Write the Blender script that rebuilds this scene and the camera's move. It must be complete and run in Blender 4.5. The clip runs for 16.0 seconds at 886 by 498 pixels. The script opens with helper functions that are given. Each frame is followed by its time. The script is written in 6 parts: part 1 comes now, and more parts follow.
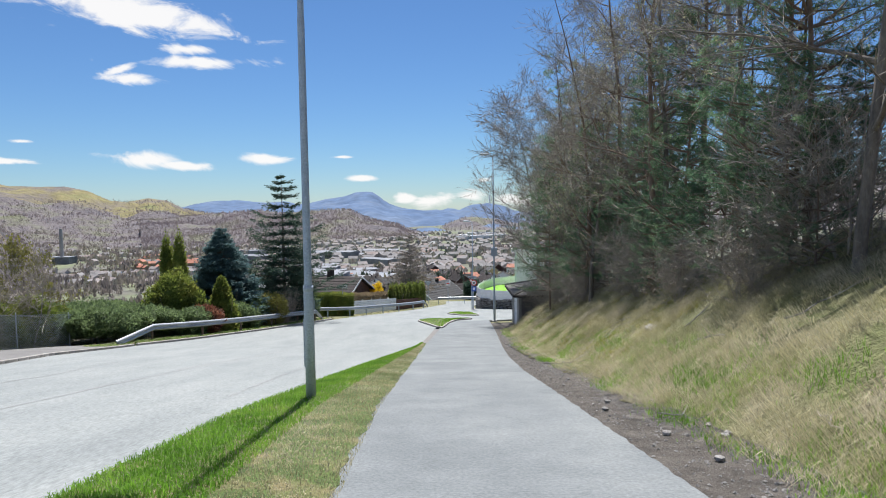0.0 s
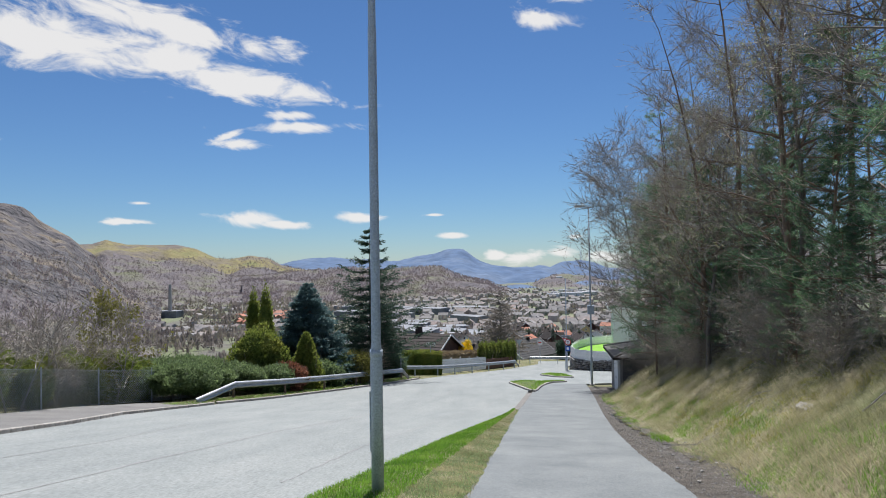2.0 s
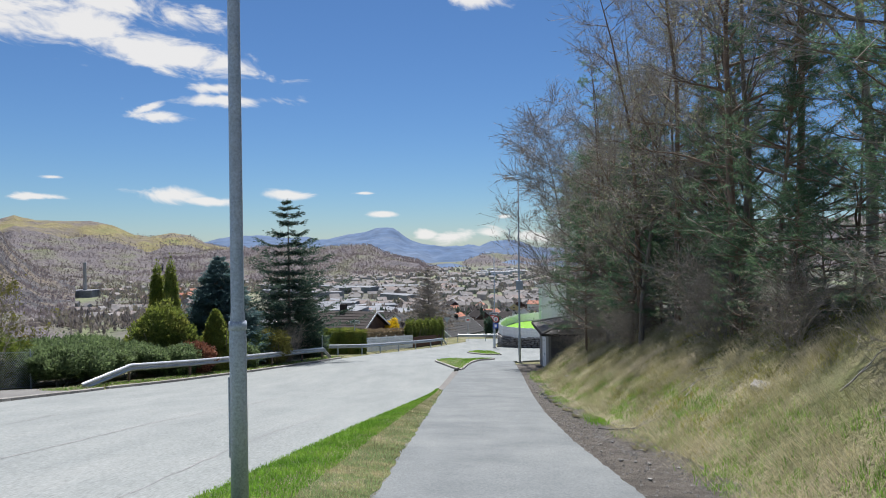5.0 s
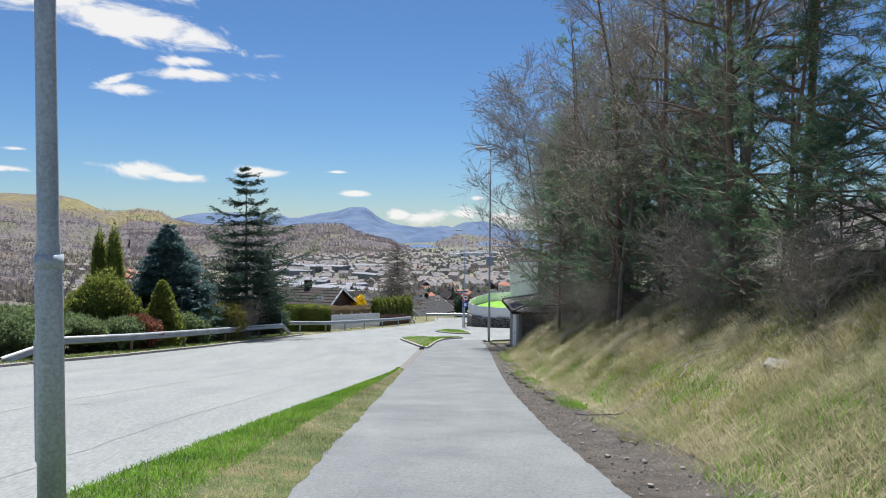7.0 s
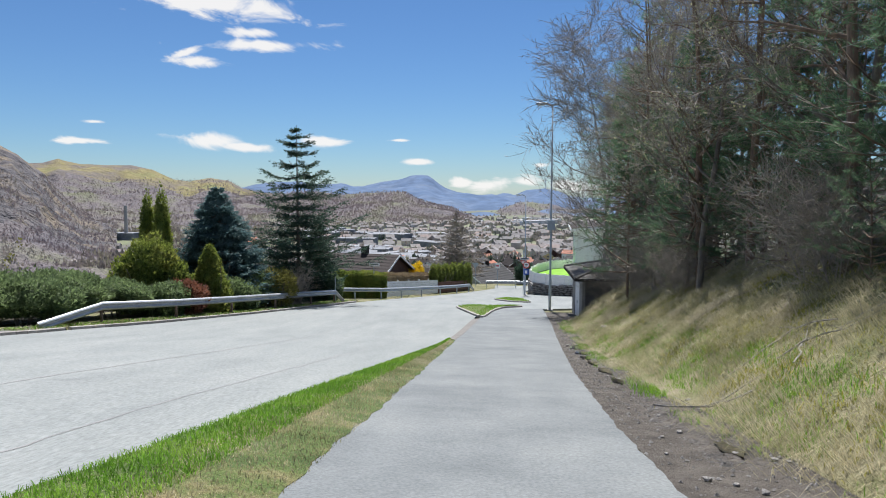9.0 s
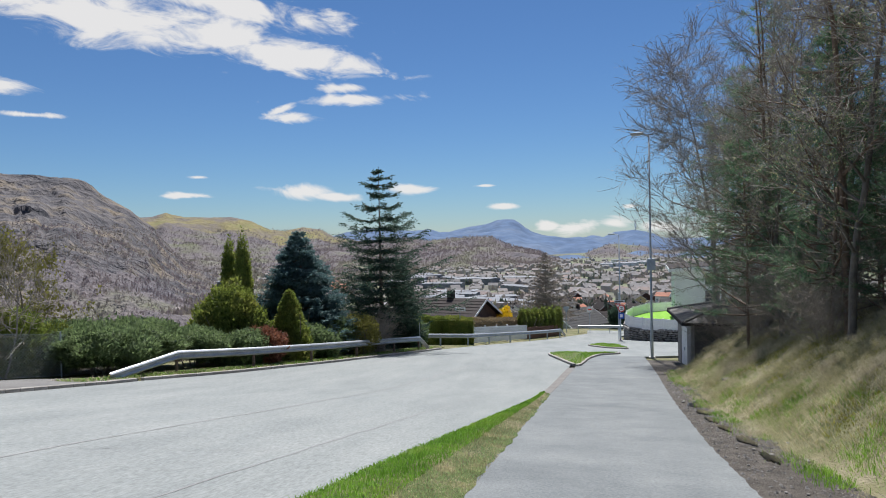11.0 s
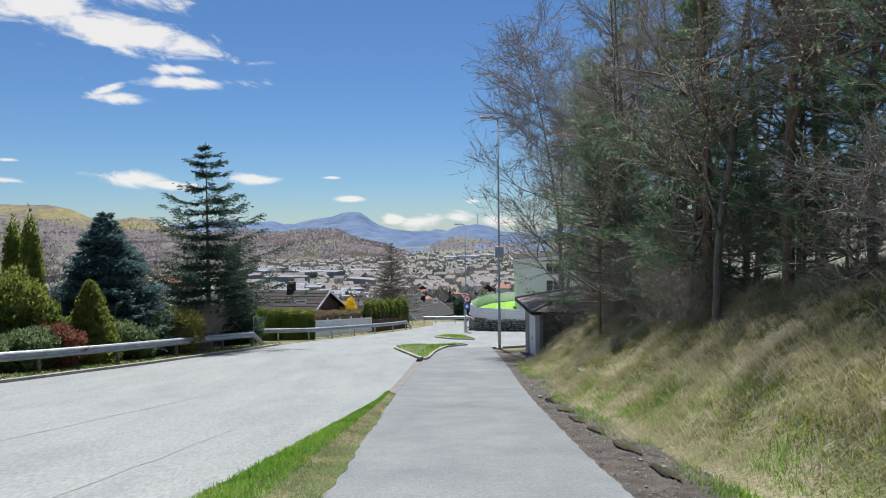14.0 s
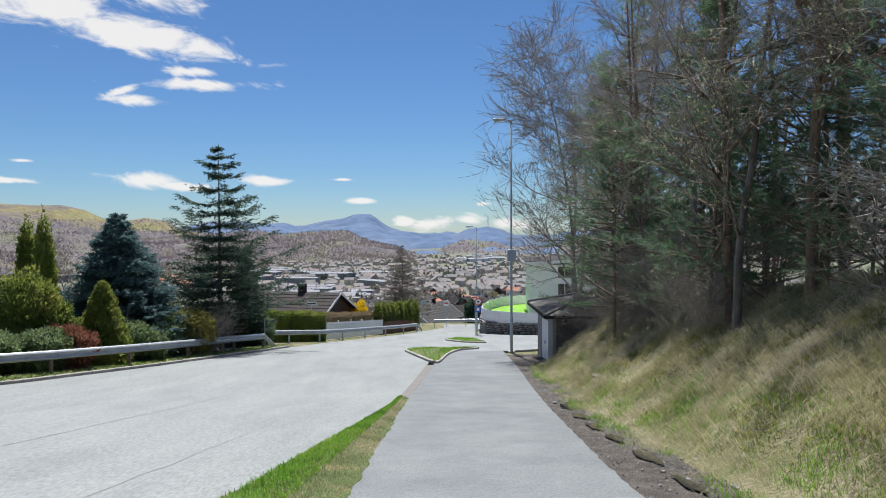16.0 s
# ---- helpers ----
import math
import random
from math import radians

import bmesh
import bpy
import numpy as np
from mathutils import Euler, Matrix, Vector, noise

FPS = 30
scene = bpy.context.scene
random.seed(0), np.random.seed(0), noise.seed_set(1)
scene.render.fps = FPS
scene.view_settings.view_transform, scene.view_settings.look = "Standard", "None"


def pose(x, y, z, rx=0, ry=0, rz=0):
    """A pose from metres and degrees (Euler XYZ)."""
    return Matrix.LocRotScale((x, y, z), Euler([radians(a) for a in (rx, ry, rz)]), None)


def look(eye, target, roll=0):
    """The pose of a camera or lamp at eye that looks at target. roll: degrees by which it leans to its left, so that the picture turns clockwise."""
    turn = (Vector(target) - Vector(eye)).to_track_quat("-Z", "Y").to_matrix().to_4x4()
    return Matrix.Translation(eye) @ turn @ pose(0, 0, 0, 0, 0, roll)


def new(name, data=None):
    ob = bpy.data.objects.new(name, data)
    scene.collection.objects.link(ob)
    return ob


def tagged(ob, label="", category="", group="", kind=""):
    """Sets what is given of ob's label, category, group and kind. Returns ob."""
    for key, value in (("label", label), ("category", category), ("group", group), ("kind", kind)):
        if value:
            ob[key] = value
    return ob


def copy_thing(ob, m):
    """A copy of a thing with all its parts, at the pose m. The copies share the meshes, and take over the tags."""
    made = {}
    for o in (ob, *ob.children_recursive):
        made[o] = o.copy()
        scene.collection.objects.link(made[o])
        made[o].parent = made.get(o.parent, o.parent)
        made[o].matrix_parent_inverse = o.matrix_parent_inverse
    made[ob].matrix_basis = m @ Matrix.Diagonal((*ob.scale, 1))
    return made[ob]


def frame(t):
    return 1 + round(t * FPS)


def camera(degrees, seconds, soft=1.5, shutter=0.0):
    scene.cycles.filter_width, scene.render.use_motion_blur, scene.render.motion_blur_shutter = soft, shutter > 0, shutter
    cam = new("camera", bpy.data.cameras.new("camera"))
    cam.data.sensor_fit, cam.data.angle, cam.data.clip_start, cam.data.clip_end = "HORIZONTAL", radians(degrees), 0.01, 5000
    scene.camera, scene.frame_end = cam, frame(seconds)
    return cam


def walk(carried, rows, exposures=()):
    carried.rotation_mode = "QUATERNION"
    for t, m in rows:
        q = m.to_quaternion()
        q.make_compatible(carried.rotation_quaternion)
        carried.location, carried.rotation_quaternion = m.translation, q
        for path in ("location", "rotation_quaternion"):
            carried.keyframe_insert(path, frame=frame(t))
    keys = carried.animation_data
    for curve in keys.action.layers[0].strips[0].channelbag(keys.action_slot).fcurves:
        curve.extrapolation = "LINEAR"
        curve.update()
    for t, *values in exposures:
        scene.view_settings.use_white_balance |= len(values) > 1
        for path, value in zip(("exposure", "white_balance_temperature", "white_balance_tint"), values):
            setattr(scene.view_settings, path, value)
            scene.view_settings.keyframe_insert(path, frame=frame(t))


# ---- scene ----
cam = camera(65.8, 16.0, soft=1.0)
PATH = [
    (0, (0.031, -0.05, 1.597), (0.024, 1.946, 1.474), -0.9),
    (0.5, (0.009, 0.526, 1.525), (-0.034, 2.52, 1.384), -1.4),
    (1, (-0.013, 1.087, 1.47), (-0.123, 3.079, 1.326), -1.9),
    (1.5, (-0.077, 1.681, 1.438), (-0.313, 3.666, 1.381), -1.9),
    (2, (-0.118, 2.214, 1.447), (-0.384, 4.196, 1.494), -0.9),
    (2.5, (-0.148, 2.584, 1.304), (-0.425, 4.561, 1.431), -1.0),
    (3, (-0.194, 2.834, 1.266), (-0.512, 4.802, 1.425), -1.2),
    (3.5, (-0.143, 3.096, 1.246), (-0.584, 5.042, 1.384), -1.4),
    (4, (-0.133, 3.48, 1.183), (-0.623, 5.417, 1.274), -1.5),
    (4.5, (-0.109, 3.973, 1.149), (-0.365, 5.956, 1.164), -1.7),
    (5, (0.007, 4.492, 1.081), (-0.057, 6.491, 1.064), -0.6),
    (5.2, (0.031, 4.733, 1.057), (0.001, 6.732, 1.036), -0.3),
    (7.3, (0.294, 7.073, 0.492), (0.312, 9.07, 0.402), 0.4),
    (7.5, (0.311, 7.291, 0.467), (0.317, 9.288, 0.364), 0.0),
    (8, (0.356, 7.82, 0.376), (0.317, 9.815, 0.248), -0.2),
    (8.5, (0.453, 8.419, 0.286), (0.355, 10.411, 0.14), -0.2),
    (9, (0.555, 9.041, 0.203), (0.39, 11.027, 0.036), 0.1),
    (9.5, (0.562, 9.642, 0.125), (0.258, 11.612, -0.037), -0.1),
    (9.7, (0.55, 9.909, 0.114), (0.134, 11.86, -0.031), -0.8),
    (11.8, (0.152, 12.031, -0.208), (-0.219, 13.996, -0.212), -2.4),
    (12, (0.152, 12.234, -0.245), (-0.128, 14.215, -0.259), -2.2),
    (12.5, (0.119, 12.796, -0.311), (0.045, 14.794, -0.353), -0.8),
    (13, (0.099, 13.233, -0.362), (0.109, 15.232, -0.424), 0.1),
    (13.5, (0.081, 13.598, -0.415), (0.1, 15.596, -0.49), -0.8),
    (14, (0.093, 13.948, -0.447), (0.122, 15.947, -0.509), -0.6),
    (14.5, (0.083, 14.061, -0.432), (0.13, 16.06, -0.477), 0.0),
    (15, (0.055, 14.115, -0.431), (0.105, 16.114, -0.468), 0.1),
    (15.5, (0.045, 14.138, -0.43), (0.07, 16.137, -0.471), -0.1),
    (16, (0.002, 14.151, -0.43), (0.001, 16.15, -0.485), -0.3),
]
EXPOSURE = [(0.0, 0.85), (1.5, 0.7), (3.5, 0.46), (4.2, 0.46), (5.0, 0.64), (7.5, 0.76), (9.0, 0.76), (12.0, 0.5), (13.0, 0.62), (16.0, 0.7)]
walk(cam, [(t, look(eye, target, roll)) for t, eye, target, roll in PATH], EXPOSURE)

# ---- sky, sun ----
SUN_AZ, SUN_EL = -2.0, 61.0  # degrees to the right of the way ahead, degrees up


def build_sky():
    world = bpy.data.worlds.new("sky")
    scene.world = world
    world.use_nodes = True
    nt = world.node_tree
    nt.nodes.clear()
    N, L = nt.nodes.new, nt.links.new

    def m(op, a, b=None, c=None):
        n = N("ShaderNodeMath")
        n.operation = op
        for i, v in enumerate((a, b, c)):
            if v is None:
                continue
            if isinstance(v, (int, float)):
                n.inputs[i].default_value = v
            else:
                L(v, n.inputs[i])
        return n.outputs[0]

    sky = N("ShaderNodeTexSky")
    sky.sky_type = "NISHITA"
    sky.sun_disc = False
    sky.sun_elevation = radians(SUN_EL)
    sky.sun_rotation = radians(SUN_AZ)
    sky.altitude = 100
    sky.air_density = 1.0
    sky.dust_density = 0.0
    sky.ozone_density = 8.0
    back = N("ShaderNodeBackground")
    back.inputs["Strength"].default_value = 0.05
    clear = N("ShaderNodeVectorMath")
    clear.operation = "MULTIPLY"
    clear.inputs[1].default_value = (0.80, 0.95, 1.09)
    L(sky.outputs[0], clear.inputs[0])
    L(clear.outputs[0], back.inputs["Color"])
    # drifting cumulus: (azimuth, elevation, half width, half height, lean), degrees
    clouds = [(-36.5, 16.4, 11, 2.0, -6), (-24.5, 14.7, 9, 1.7, -7), (-45, 17.5, 8, 2.4, -4), (-30, 18.6, 12, 1.4, -10),
              (-42, 21, 9, 1.6, -6), (-30.5, 16.2, 9, 1.7, -8), (-18.9, 11.4, 5.6, 0.55, 2), (-20, 12.3, 3.2, 0.5, 0), (-24.3, 9.9, 2.8, 0.55, 0), (-25, 10.5, 1.6, 0.4, 25),
              (-23.4, 3.95, 2.6, 0.75, -2), (-20.9, 3.5, 2.6, 0.4, -4), (-14.4, 3.95, 2.4, 0.5, -5), (5, 22.2, 7, 1.2, 4), (1, 19.6, 3, 0.9, -10),
              (-42.7, 9.3, 2.6, 0.25, 0), (-45, 11.2, 3.4, 0.7, 0), (-32.9, 3.66, 2.6, 0.3, 0), (-31.4, 5.1, 1, 0.2, 0), (-6.9, 2.45, 1.2, 0.28, 0), (-8.4, 4.2, 1, 0.14, 0),
              (-0.8, 0.5, 2.2, 0.7, 8), (-3.2, 0.75, 1.0, 0.5, 0), (2.2, 0.9, 1.6, 0.6, 0), (6.0, 0.5, 2.6, 0.6, 0), (3.4, 2.2, 1, 0.25, 0),
              # unseen clouds beside, above and behind the view, added as white fill light
              (30, 24, 14, 3, 5), (70, 30, 18, 5, 0), (120, 24, 20, 6, 4), (170, 34, 22, 8, -4), (-100, 26, 18, 6, 6), (-75, 14, 12, 2.4, 0), (-70, 38, 22, 8, 4), (-130, 44, 26, 9, 0), (-160, 20, 18, 5, 0), (140, 52, 30, 8, 0), (90, 50, 20, 6, 5)]
    geo = N("ShaderNodeTexCoord")
    sep = N("ShaderNodeSeparateXYZ")
    L(geo.outputs["Generated"], sep.inputs[0])
    az = m("MULTIPLY", m("ARCTAN2", sep.outputs[0], sep.outputs[1]), 57.2958)
    el = m("MULTIPLY", m("ARCSINE", sep.outputs[2]), 57.2958)
    com = N("ShaderNodeCombineXYZ")
    L(m("MULTIPLY", az, 0.22), com.inputs[0])
    L(m("MULTIPLY", m("ADD", el, m("MULTIPLY", az, 0.12)), 0.55), com.inputs[1])
    nz = N("ShaderNodeTexNoise")
    nz.inputs["Scale"].default_value = 1.0
    nz.inputs["Detail"].default_value = 8
    nz.inputs["Roughness"].default_value = 0.62
    nz.inputs["Distortion"].default_value = 0.6
    L(com.outputs[0], nz.inputs["Vector"])
    best = None
    for a0, e0, ra, re, lean in clouds:
        c, s = math.cos(radians(lean)), math.sin(radians(lean))
        da, de = m("SUBTRACT", az, a0), m("SUBTRACT", el, e0)
        u = m("DIVIDE", m("ADD", m("MULTIPLY", da, c), m("MULTIPLY", de, s)), ra)
        v = m("DIVIDE", m("SUBTRACT", m("MULTIPLY", de, c), m("MULTIPLY", da, s)), re)
        d = m("SUBTRACT", 1.0, m("SQRT", m("ADD", m("MULTIPLY", u, u), m("MULTIPLY", v, v))))
        best = d if best is None else m("MAXIMUM", best, d)
    dens = m("ADD", best, m("MULTIPLY", m("SUBTRACT", nz.outputs[0], 0.49), 3.0))
    ramp = N("ShaderNodeMapRange")
    ramp.interpolation_type = "SMOOTHSTEP"
    ramp.inputs["From Min"].default_value = 0.0
    ramp.inputs["From Max"].default_value = 0.75
    L(m("MULTIPLY", dens, m("GREATER_THAN", best, -0.6)), ramp.inputs["Value"])
    white = N("ShaderNodeBackground")
    white.inputs["Color"].default_value = (1.0, 0.985, 0.97, 1)
    white.inputs["Strength"].default_value = 0.56
    mix = N("ShaderNodeMixShader")
    L(m("MULTIPLY", ramp.outputs[0], 0.93), mix.inputs[0])
    L(back.outputs[0], mix.inputs[1])
    L(white.outputs[0], mix.inputs[2])
    out = N("ShaderNodeOutputWorld")
    L(mix.outputs[0], out.inputs[0])


build_sky()
sun = new("sun", bpy.data.lights.new("sun", "SUN"))
sun.data.energy = 5.0
sun.data.angle = radians(0.6)
sun.data.color = (1.0, 0.978, 0.955)
sd = Vector((math.sin(radians(SUN_AZ)) * math.cos(radians(SUN_EL)), math.cos(radians(SUN_AZ)) * math.cos(radians(SUN_EL)), math.sin(radians(SUN_EL))))
sun.matrix_world = look(sd * 60, (0, 0, 0))

# ---- materials ----


def mat(name, cols, scale=4.0, rough=0.8, bump=0.0, fine=60.0, metal=0.0, spread=0.35, stretch=(1, 1, 1), spec=0.4, per_object=0.0, per_island=0.0, through_light=0.0, relief=0.02):
    """Procedural surface: broad patches between the colours, fine grain over them, relief, optional change from piece to piece."""
    ma = bpy.data.materials.new(name)
    ma.use_nodes = True
    nt = ma.node_tree
    N, L = nt.nodes.new, nt.links.new
    bsdf = nt.nodes["Principled BSDF"]
    co = N("ShaderNodeTexCoord")
    mp = N("ShaderNodeMapping")
    mp.inputs["Scale"].default_value = stretch
    L(co.outputs["Object"], mp.inputs["Vector"])
    a, b = N("ShaderNodeTexNoise"), N("ShaderNodeTexNoise")
    for n, s, d in ((a, scale, 5), (b, fine, 3)):
        n.inputs["Scale"].default_value = s
        n.inputs["Detail"].default_value = d
        n.inputs["Roughness"].default_value = 0.62
        L(mp.outputs[0], n.inputs["Vector"])
    r = N("ShaderNodeValToRGB")
    el = r.color_ramp.elements
    lo, hi = 0.5 - spread / 2, 0.5 + spread / 2
    while len(el) < len(cols):
        el.new(0.5)
    for i, c in enumerate(cols):
        el[i].position = lo + (hi - lo) * i / max(1, len(cols) - 1)
        el[i].color = (*c, 1)
    L(a.outputs[0], r.inputs[0])
    g = N("ShaderNodeMapRange")
    g.inputs["From Min"].default_value, g.inputs["From Max"].default_value = 0.25, 0.75
    g.inputs["To Min"].default_value, g.inputs["To Max"].default_value = 0.72, 1.28
    L(b.outputs[0], g.inputs["Value"])
    col = g.outputs[0]
    for amount, kind in ((per_object, 0), (per_island, 1)):
        if amount:
            src = N("ShaderNodeObjectInfo").outputs["Random"] if kind == 0 else N("ShaderNodeNewGeometry").outputs["Random Per Island"]
            v = N("ShaderNodeMapRange")
            v.inputs["To Min"].default_value, v.inputs["To Max"].default_value = 1 - amount, 1 + amount
            L(src, v.inputs["Value"])
            k = N("ShaderNodeMath")
            k.operation = "MULTIPLY"
            L(col, k.inputs[0])
            L(v.outputs[0], k.inputs[1])
            col = k.outputs[0]
    mul = N("ShaderNodeVectorMath")
    mul.operation = "SCALE"
    L(r.outputs[0], mul.inputs[0])
    L(col, mul.inputs["Scale"])
    L(mul.outputs[0], bsdf.inputs["Base Color"])
    bsdf.inputs["Roughness"].default_value = rough
    bsdf.inputs["Metallic"].default_value = metal
    bsdf.inputs["Specular IOR Level"].default_value = spec
    if bump:
        bu = N("ShaderNodeBump")
        bu.inputs["Strength"].default_value = bump
        bu.inputs["Distance"].default_value = relief
        L(b.outputs[0], bu.inputs["Height"])
        L(bu.outputs[0], bsdf.inputs["Normal"])
    if through_light:
        tr = N("ShaderNodeBsdfTranslucent")
        L(mul.outputs[0], tr.inputs["Color"])
        mx = N("ShaderNodeMixShader")
        mx.inputs[0].default_value = through_light
        L(bsdf.outputs[0], mx.inputs[1])
        L(tr.outputs[0], mx.inputs[2])
        L(mx.outputs[0], nt.nodes["Material Output"].inputs["Surface"])
    return ma


ROAD = mat("road_asphalt", [(0.170, 0.184, 0.184), (0.205, 0.220, 0.217), (0.238, 0.25, 0.245)], 0.9, 0.92, 0.6, 30, spread=0.45, stretch=(1, 0.22, 1))
PATHM = mat("path_asphalt", [(0.118, 0.130, 0.136), (0.151, 0.164, 0.169), (0.184, 0.197, 0.198)], 0.8, 0.9, 0.7, 30, spread=0.42)
PAVE = mat("pavement_asphalt", [(0.119, 0.115, 0.112), (0.168, 0.164, 0.158)], 0.8, 0.9, 0.3, 90)
CRACK = mat("crack_filler", [(0.19, 0.19, 0.19), (0.26, 0.26, 0.26)], 3, 0.9, 0.2)
KERB = mat("kerb_granite", [(0.24, 0.22, 0.2), (0.36, 0.34, 0.32)], 6, 0.85, 0.4, 90, per_object=0.15)
GUTTER = mat("worn_gutter", [(0.13, 0.12, 0.112), (0.19, 0.18, 0.17)], 3, 0.9, 0.5, 60)
GRASS = mat("verge_turf", [(0.058, 0.094, 0.022), (0.094, 0.135, 0.034), (0.22, 0.185, 0.09)], 1.6, 0.95, 1.0, 38, relief=0.05)
BLADE = mat("green_blades", [(0.105, 0.225, 0.024), (0.175, 0.35, 0.036), (0.275, 0.405, 0.07)], 0.9, 0.7, 0, 20, per_island=0.25, through_light=0.5)
STRAW = mat("straw_blades", [(0.25, 0.25, 0.12), (0.46, 0.415, 0.26), (0.63, 0.56, 0.42)], 0.8, 0.85, 0, 20, per_island=0.3, through_light=0.35)
MUD = mat("wet_mud", [(0.016, 0.014, 0.013), (0.045, 0.037, 0.031), (0.10, 0.085, 0.07)], 2.6, 0.45, 1.0, 26, relief=0.05)
GRIT = mat("roadside_grit", [(0.036, 0.031, 0.026), (0.085, 0.073, 0.062), (0.135, 0.12, 0.104)], 3, 0.9, 1.0, 45, spread=0.5, relief=0.05)
STONE = mat("grey_stone", [(0.16, 0.15, 0.145), (0.30, 0.29, 0.275)], 5, 0.8, 0.5, 60, per_object=0.25, per_island=0.2)
WATER = mat("puddle_water", [(0.02, 0.02, 0.02), (0.04, 0.035, 0.03)], 2, 0.03, 0, spec=0.6)
STEEL = mat("galvanised_steel", [(0.33, 0.39, 0.46), (0.42, 0.48, 0.55)], 3, 0.5, 0.08, 40, metal=0.15)
RAIL = mat("guardrail_steel", [(0.36, 0.385, 0.41), (0.48, 0.50, 0.52)], 2, 0.42, 0.06, 40, metal=0.6)
RUST = mat("weathered_post", [(0.13, 0.08, 0.055), (0.24, 0.19, 0.16)], 6, 0.8, 0.3)
CONC = mat("concrete", [(0.34, 0.33, 0.31), (0.44, 0.43, 0.41)], 2.5, 0.9, 0.35, 60)
PEBBLE = mat("pebbledash", [(0.06, 0.055, 0.055), (0.13, 0.12, 0.12), (0.24, 0.22, 0.2)], 42, 0.9, 0.9, 130, spread=0.6)
WHITE = mat("white_paint", [(0.74, 0.75, 0.76), (0.81, 0.81, 0.81)], 1.5, 0.55, 0.1, 30)
GREYWOOD = mat("grey_boards", [(0.22, 0.21, 0.2), (0.33, 0.32, 0.3)], 5, 0.8, 0.3, 40, stretch=(1, 1, 0.1))
BROWNWOOD = mat("brown_stain", [(0.11, 0.05, 0.035), (0.17, 0.085, 0.06)], 5, 0.7, 0.3, 40, stretch=(1, 1, 0.1))
ROOFDK = mat("dark_roof_tile", [(0.026, 0.022, 0.022), (0.044, 0.037, 0.035)], 4, 0.75, 0.3, 30, per_object=0.3, spec=0.08)
ROOFGR = mat("grey_roof_tile", [(0.051, 0.051, 0.053), (0.078, 0.076, 0.074)], 4, 0.8, 0.3, 30, per_object=0.3, spec=0.08)
ETERNIT = mat("corrugated_roof", [(0.10, 0.095, 0.09), (0.19, 0.18, 0.165)], 3, 0.85, 0.4, 40)
GLASS = mat("window_glass", [(0.03, 0.035, 0.04), (0.05, 0.055, 0.06)], 1, 0.06, 0, spec=0.6)
BARK = mat("grey_bark", [(0.11, 0.095, 0.08), (0.22, 0.19, 0.16)], 6, 0.9, 0.8, 40, stretch=(1, 1, 0.3))
PINEBARK = mat("pine_bark", [(0.12, 0.085, 0.065), (0.24, 0.17, 0.12)], 6, 0.9, 0.9, 30, stretch=(1, 1, 0.3))
BIRCHBARK = mat("pale_bark", [(0.16, 0.145, 0.13), (0.38, 0.36, 0.34)], 5, 0.8, 0.4, 30, stretch=(1, 1, 2.5))
TWIG = mat("twigs", [(0.22, 0.19, 0.165), (0.38, 0.335, 0.29)], 3, 0.8, 0, 20)
BUD = mat("spring_buds", [(0.27, 0.28, 0.13), (0.44, 0.42, 0.26)], 3, 0.7, 0, 20, per_island=0.3, through_light=0.5)
PINE = mat("pine_needles", [(0.075, 0.14, 0.08), (0.115, 0.20, 0.108), (0.165, 0.25, 0.125)], 0.5, 0.6, 0, 8, per_island=0.3, per_object=0.2, through_light=0.55)
SPRUCE = mat("spruce_needles", [(0.032, 0.066, 0.046), (0.066, 0.109, 0.074)], 0.6, 0.6, 0, 8, per_island=0.3, through_light=0.5)
BLUESPR = mat("blue_spruce_needles", [(0.068, 0.128, 0.128), (0.146, 0.235, 0.235)], 0.6, 0.6, 0, 8, per_island=0.3, through_light=0.4)
THUJA = mat("arborvitae_scales", [(0.086, 0.121, 0.025), (0.172, 0.216, 0.044), (0.276, 0.276, 0.069)], 0.9, 0.7, 0, 9, per_island=0.3, through_light=0.5)
JUNIPER = mat("juniper_scales", [(0.109, 0.156, 0.072), (0.205, 0.276, 0.120)], 0.9, 0.7, 0, 9, per_island=0.3, through_light=0.5)
REDLEAF = mat("russet_leaves", [(0.169, 0.072, 0.046), (0.286, 0.130, 0.078)], 1, 0.7, 0, 9, per_island=0.3, through_light=0.3)
OLIVE = mat("opening_leaves", [(0.16, 0.16, 0.04), (0.27, 0.25, 0.07)], 1, 0.7, 0, 9, per_island=0.3, through_light=0.35)
MOSS = mat("yellow_moss", [(0.20, 0.21, 0.035), (0.32, 0.31, 0.055), (0.42, 0.38, 0.08)], 0.6, 0.9, 0, 9, per_island=0.3, through_light=0.35)
YELLOW = mat("forsythia_flowers", [(0.70, 0.50, 0.02), (0.85, 0.65, 0.04)], 1, 0.7, 0, 9, per_island=0.2, through_light=0.3)
TAN = mat("dry_hedge_leaves", [(0.20, 0.15, 0.09), (0.30, 0.24, 0.15)], 1, 0.8, 0, 9, per_island=0.3, through_light=0.3)
LAWN = mat("bright_lawn", [(0.13, 0.30, 0.02), (0.19, 0.38, 0.03)], 2, 0.9, 0.5, 60)
RED = mat("sign_red", [(0.5, 0.02, 0.02), (0.58, 0.03, 0.03)], 2, 0.45)
BLUE = mat("sign_blue", [(0.02, 0.09, 0.42), (0.03, 0.11, 0.48)], 2, 0.45)
BLACK = mat("black_plastic", [(0.02, 0.02, 0.02), (0.035, 0.035, 0.035)], 2, 0.5)
LAMPGL = mat("lamp_lens", [(0.6, 0.62, 0.6), (0.7, 0.72, 0.7)], 2, 0.2)


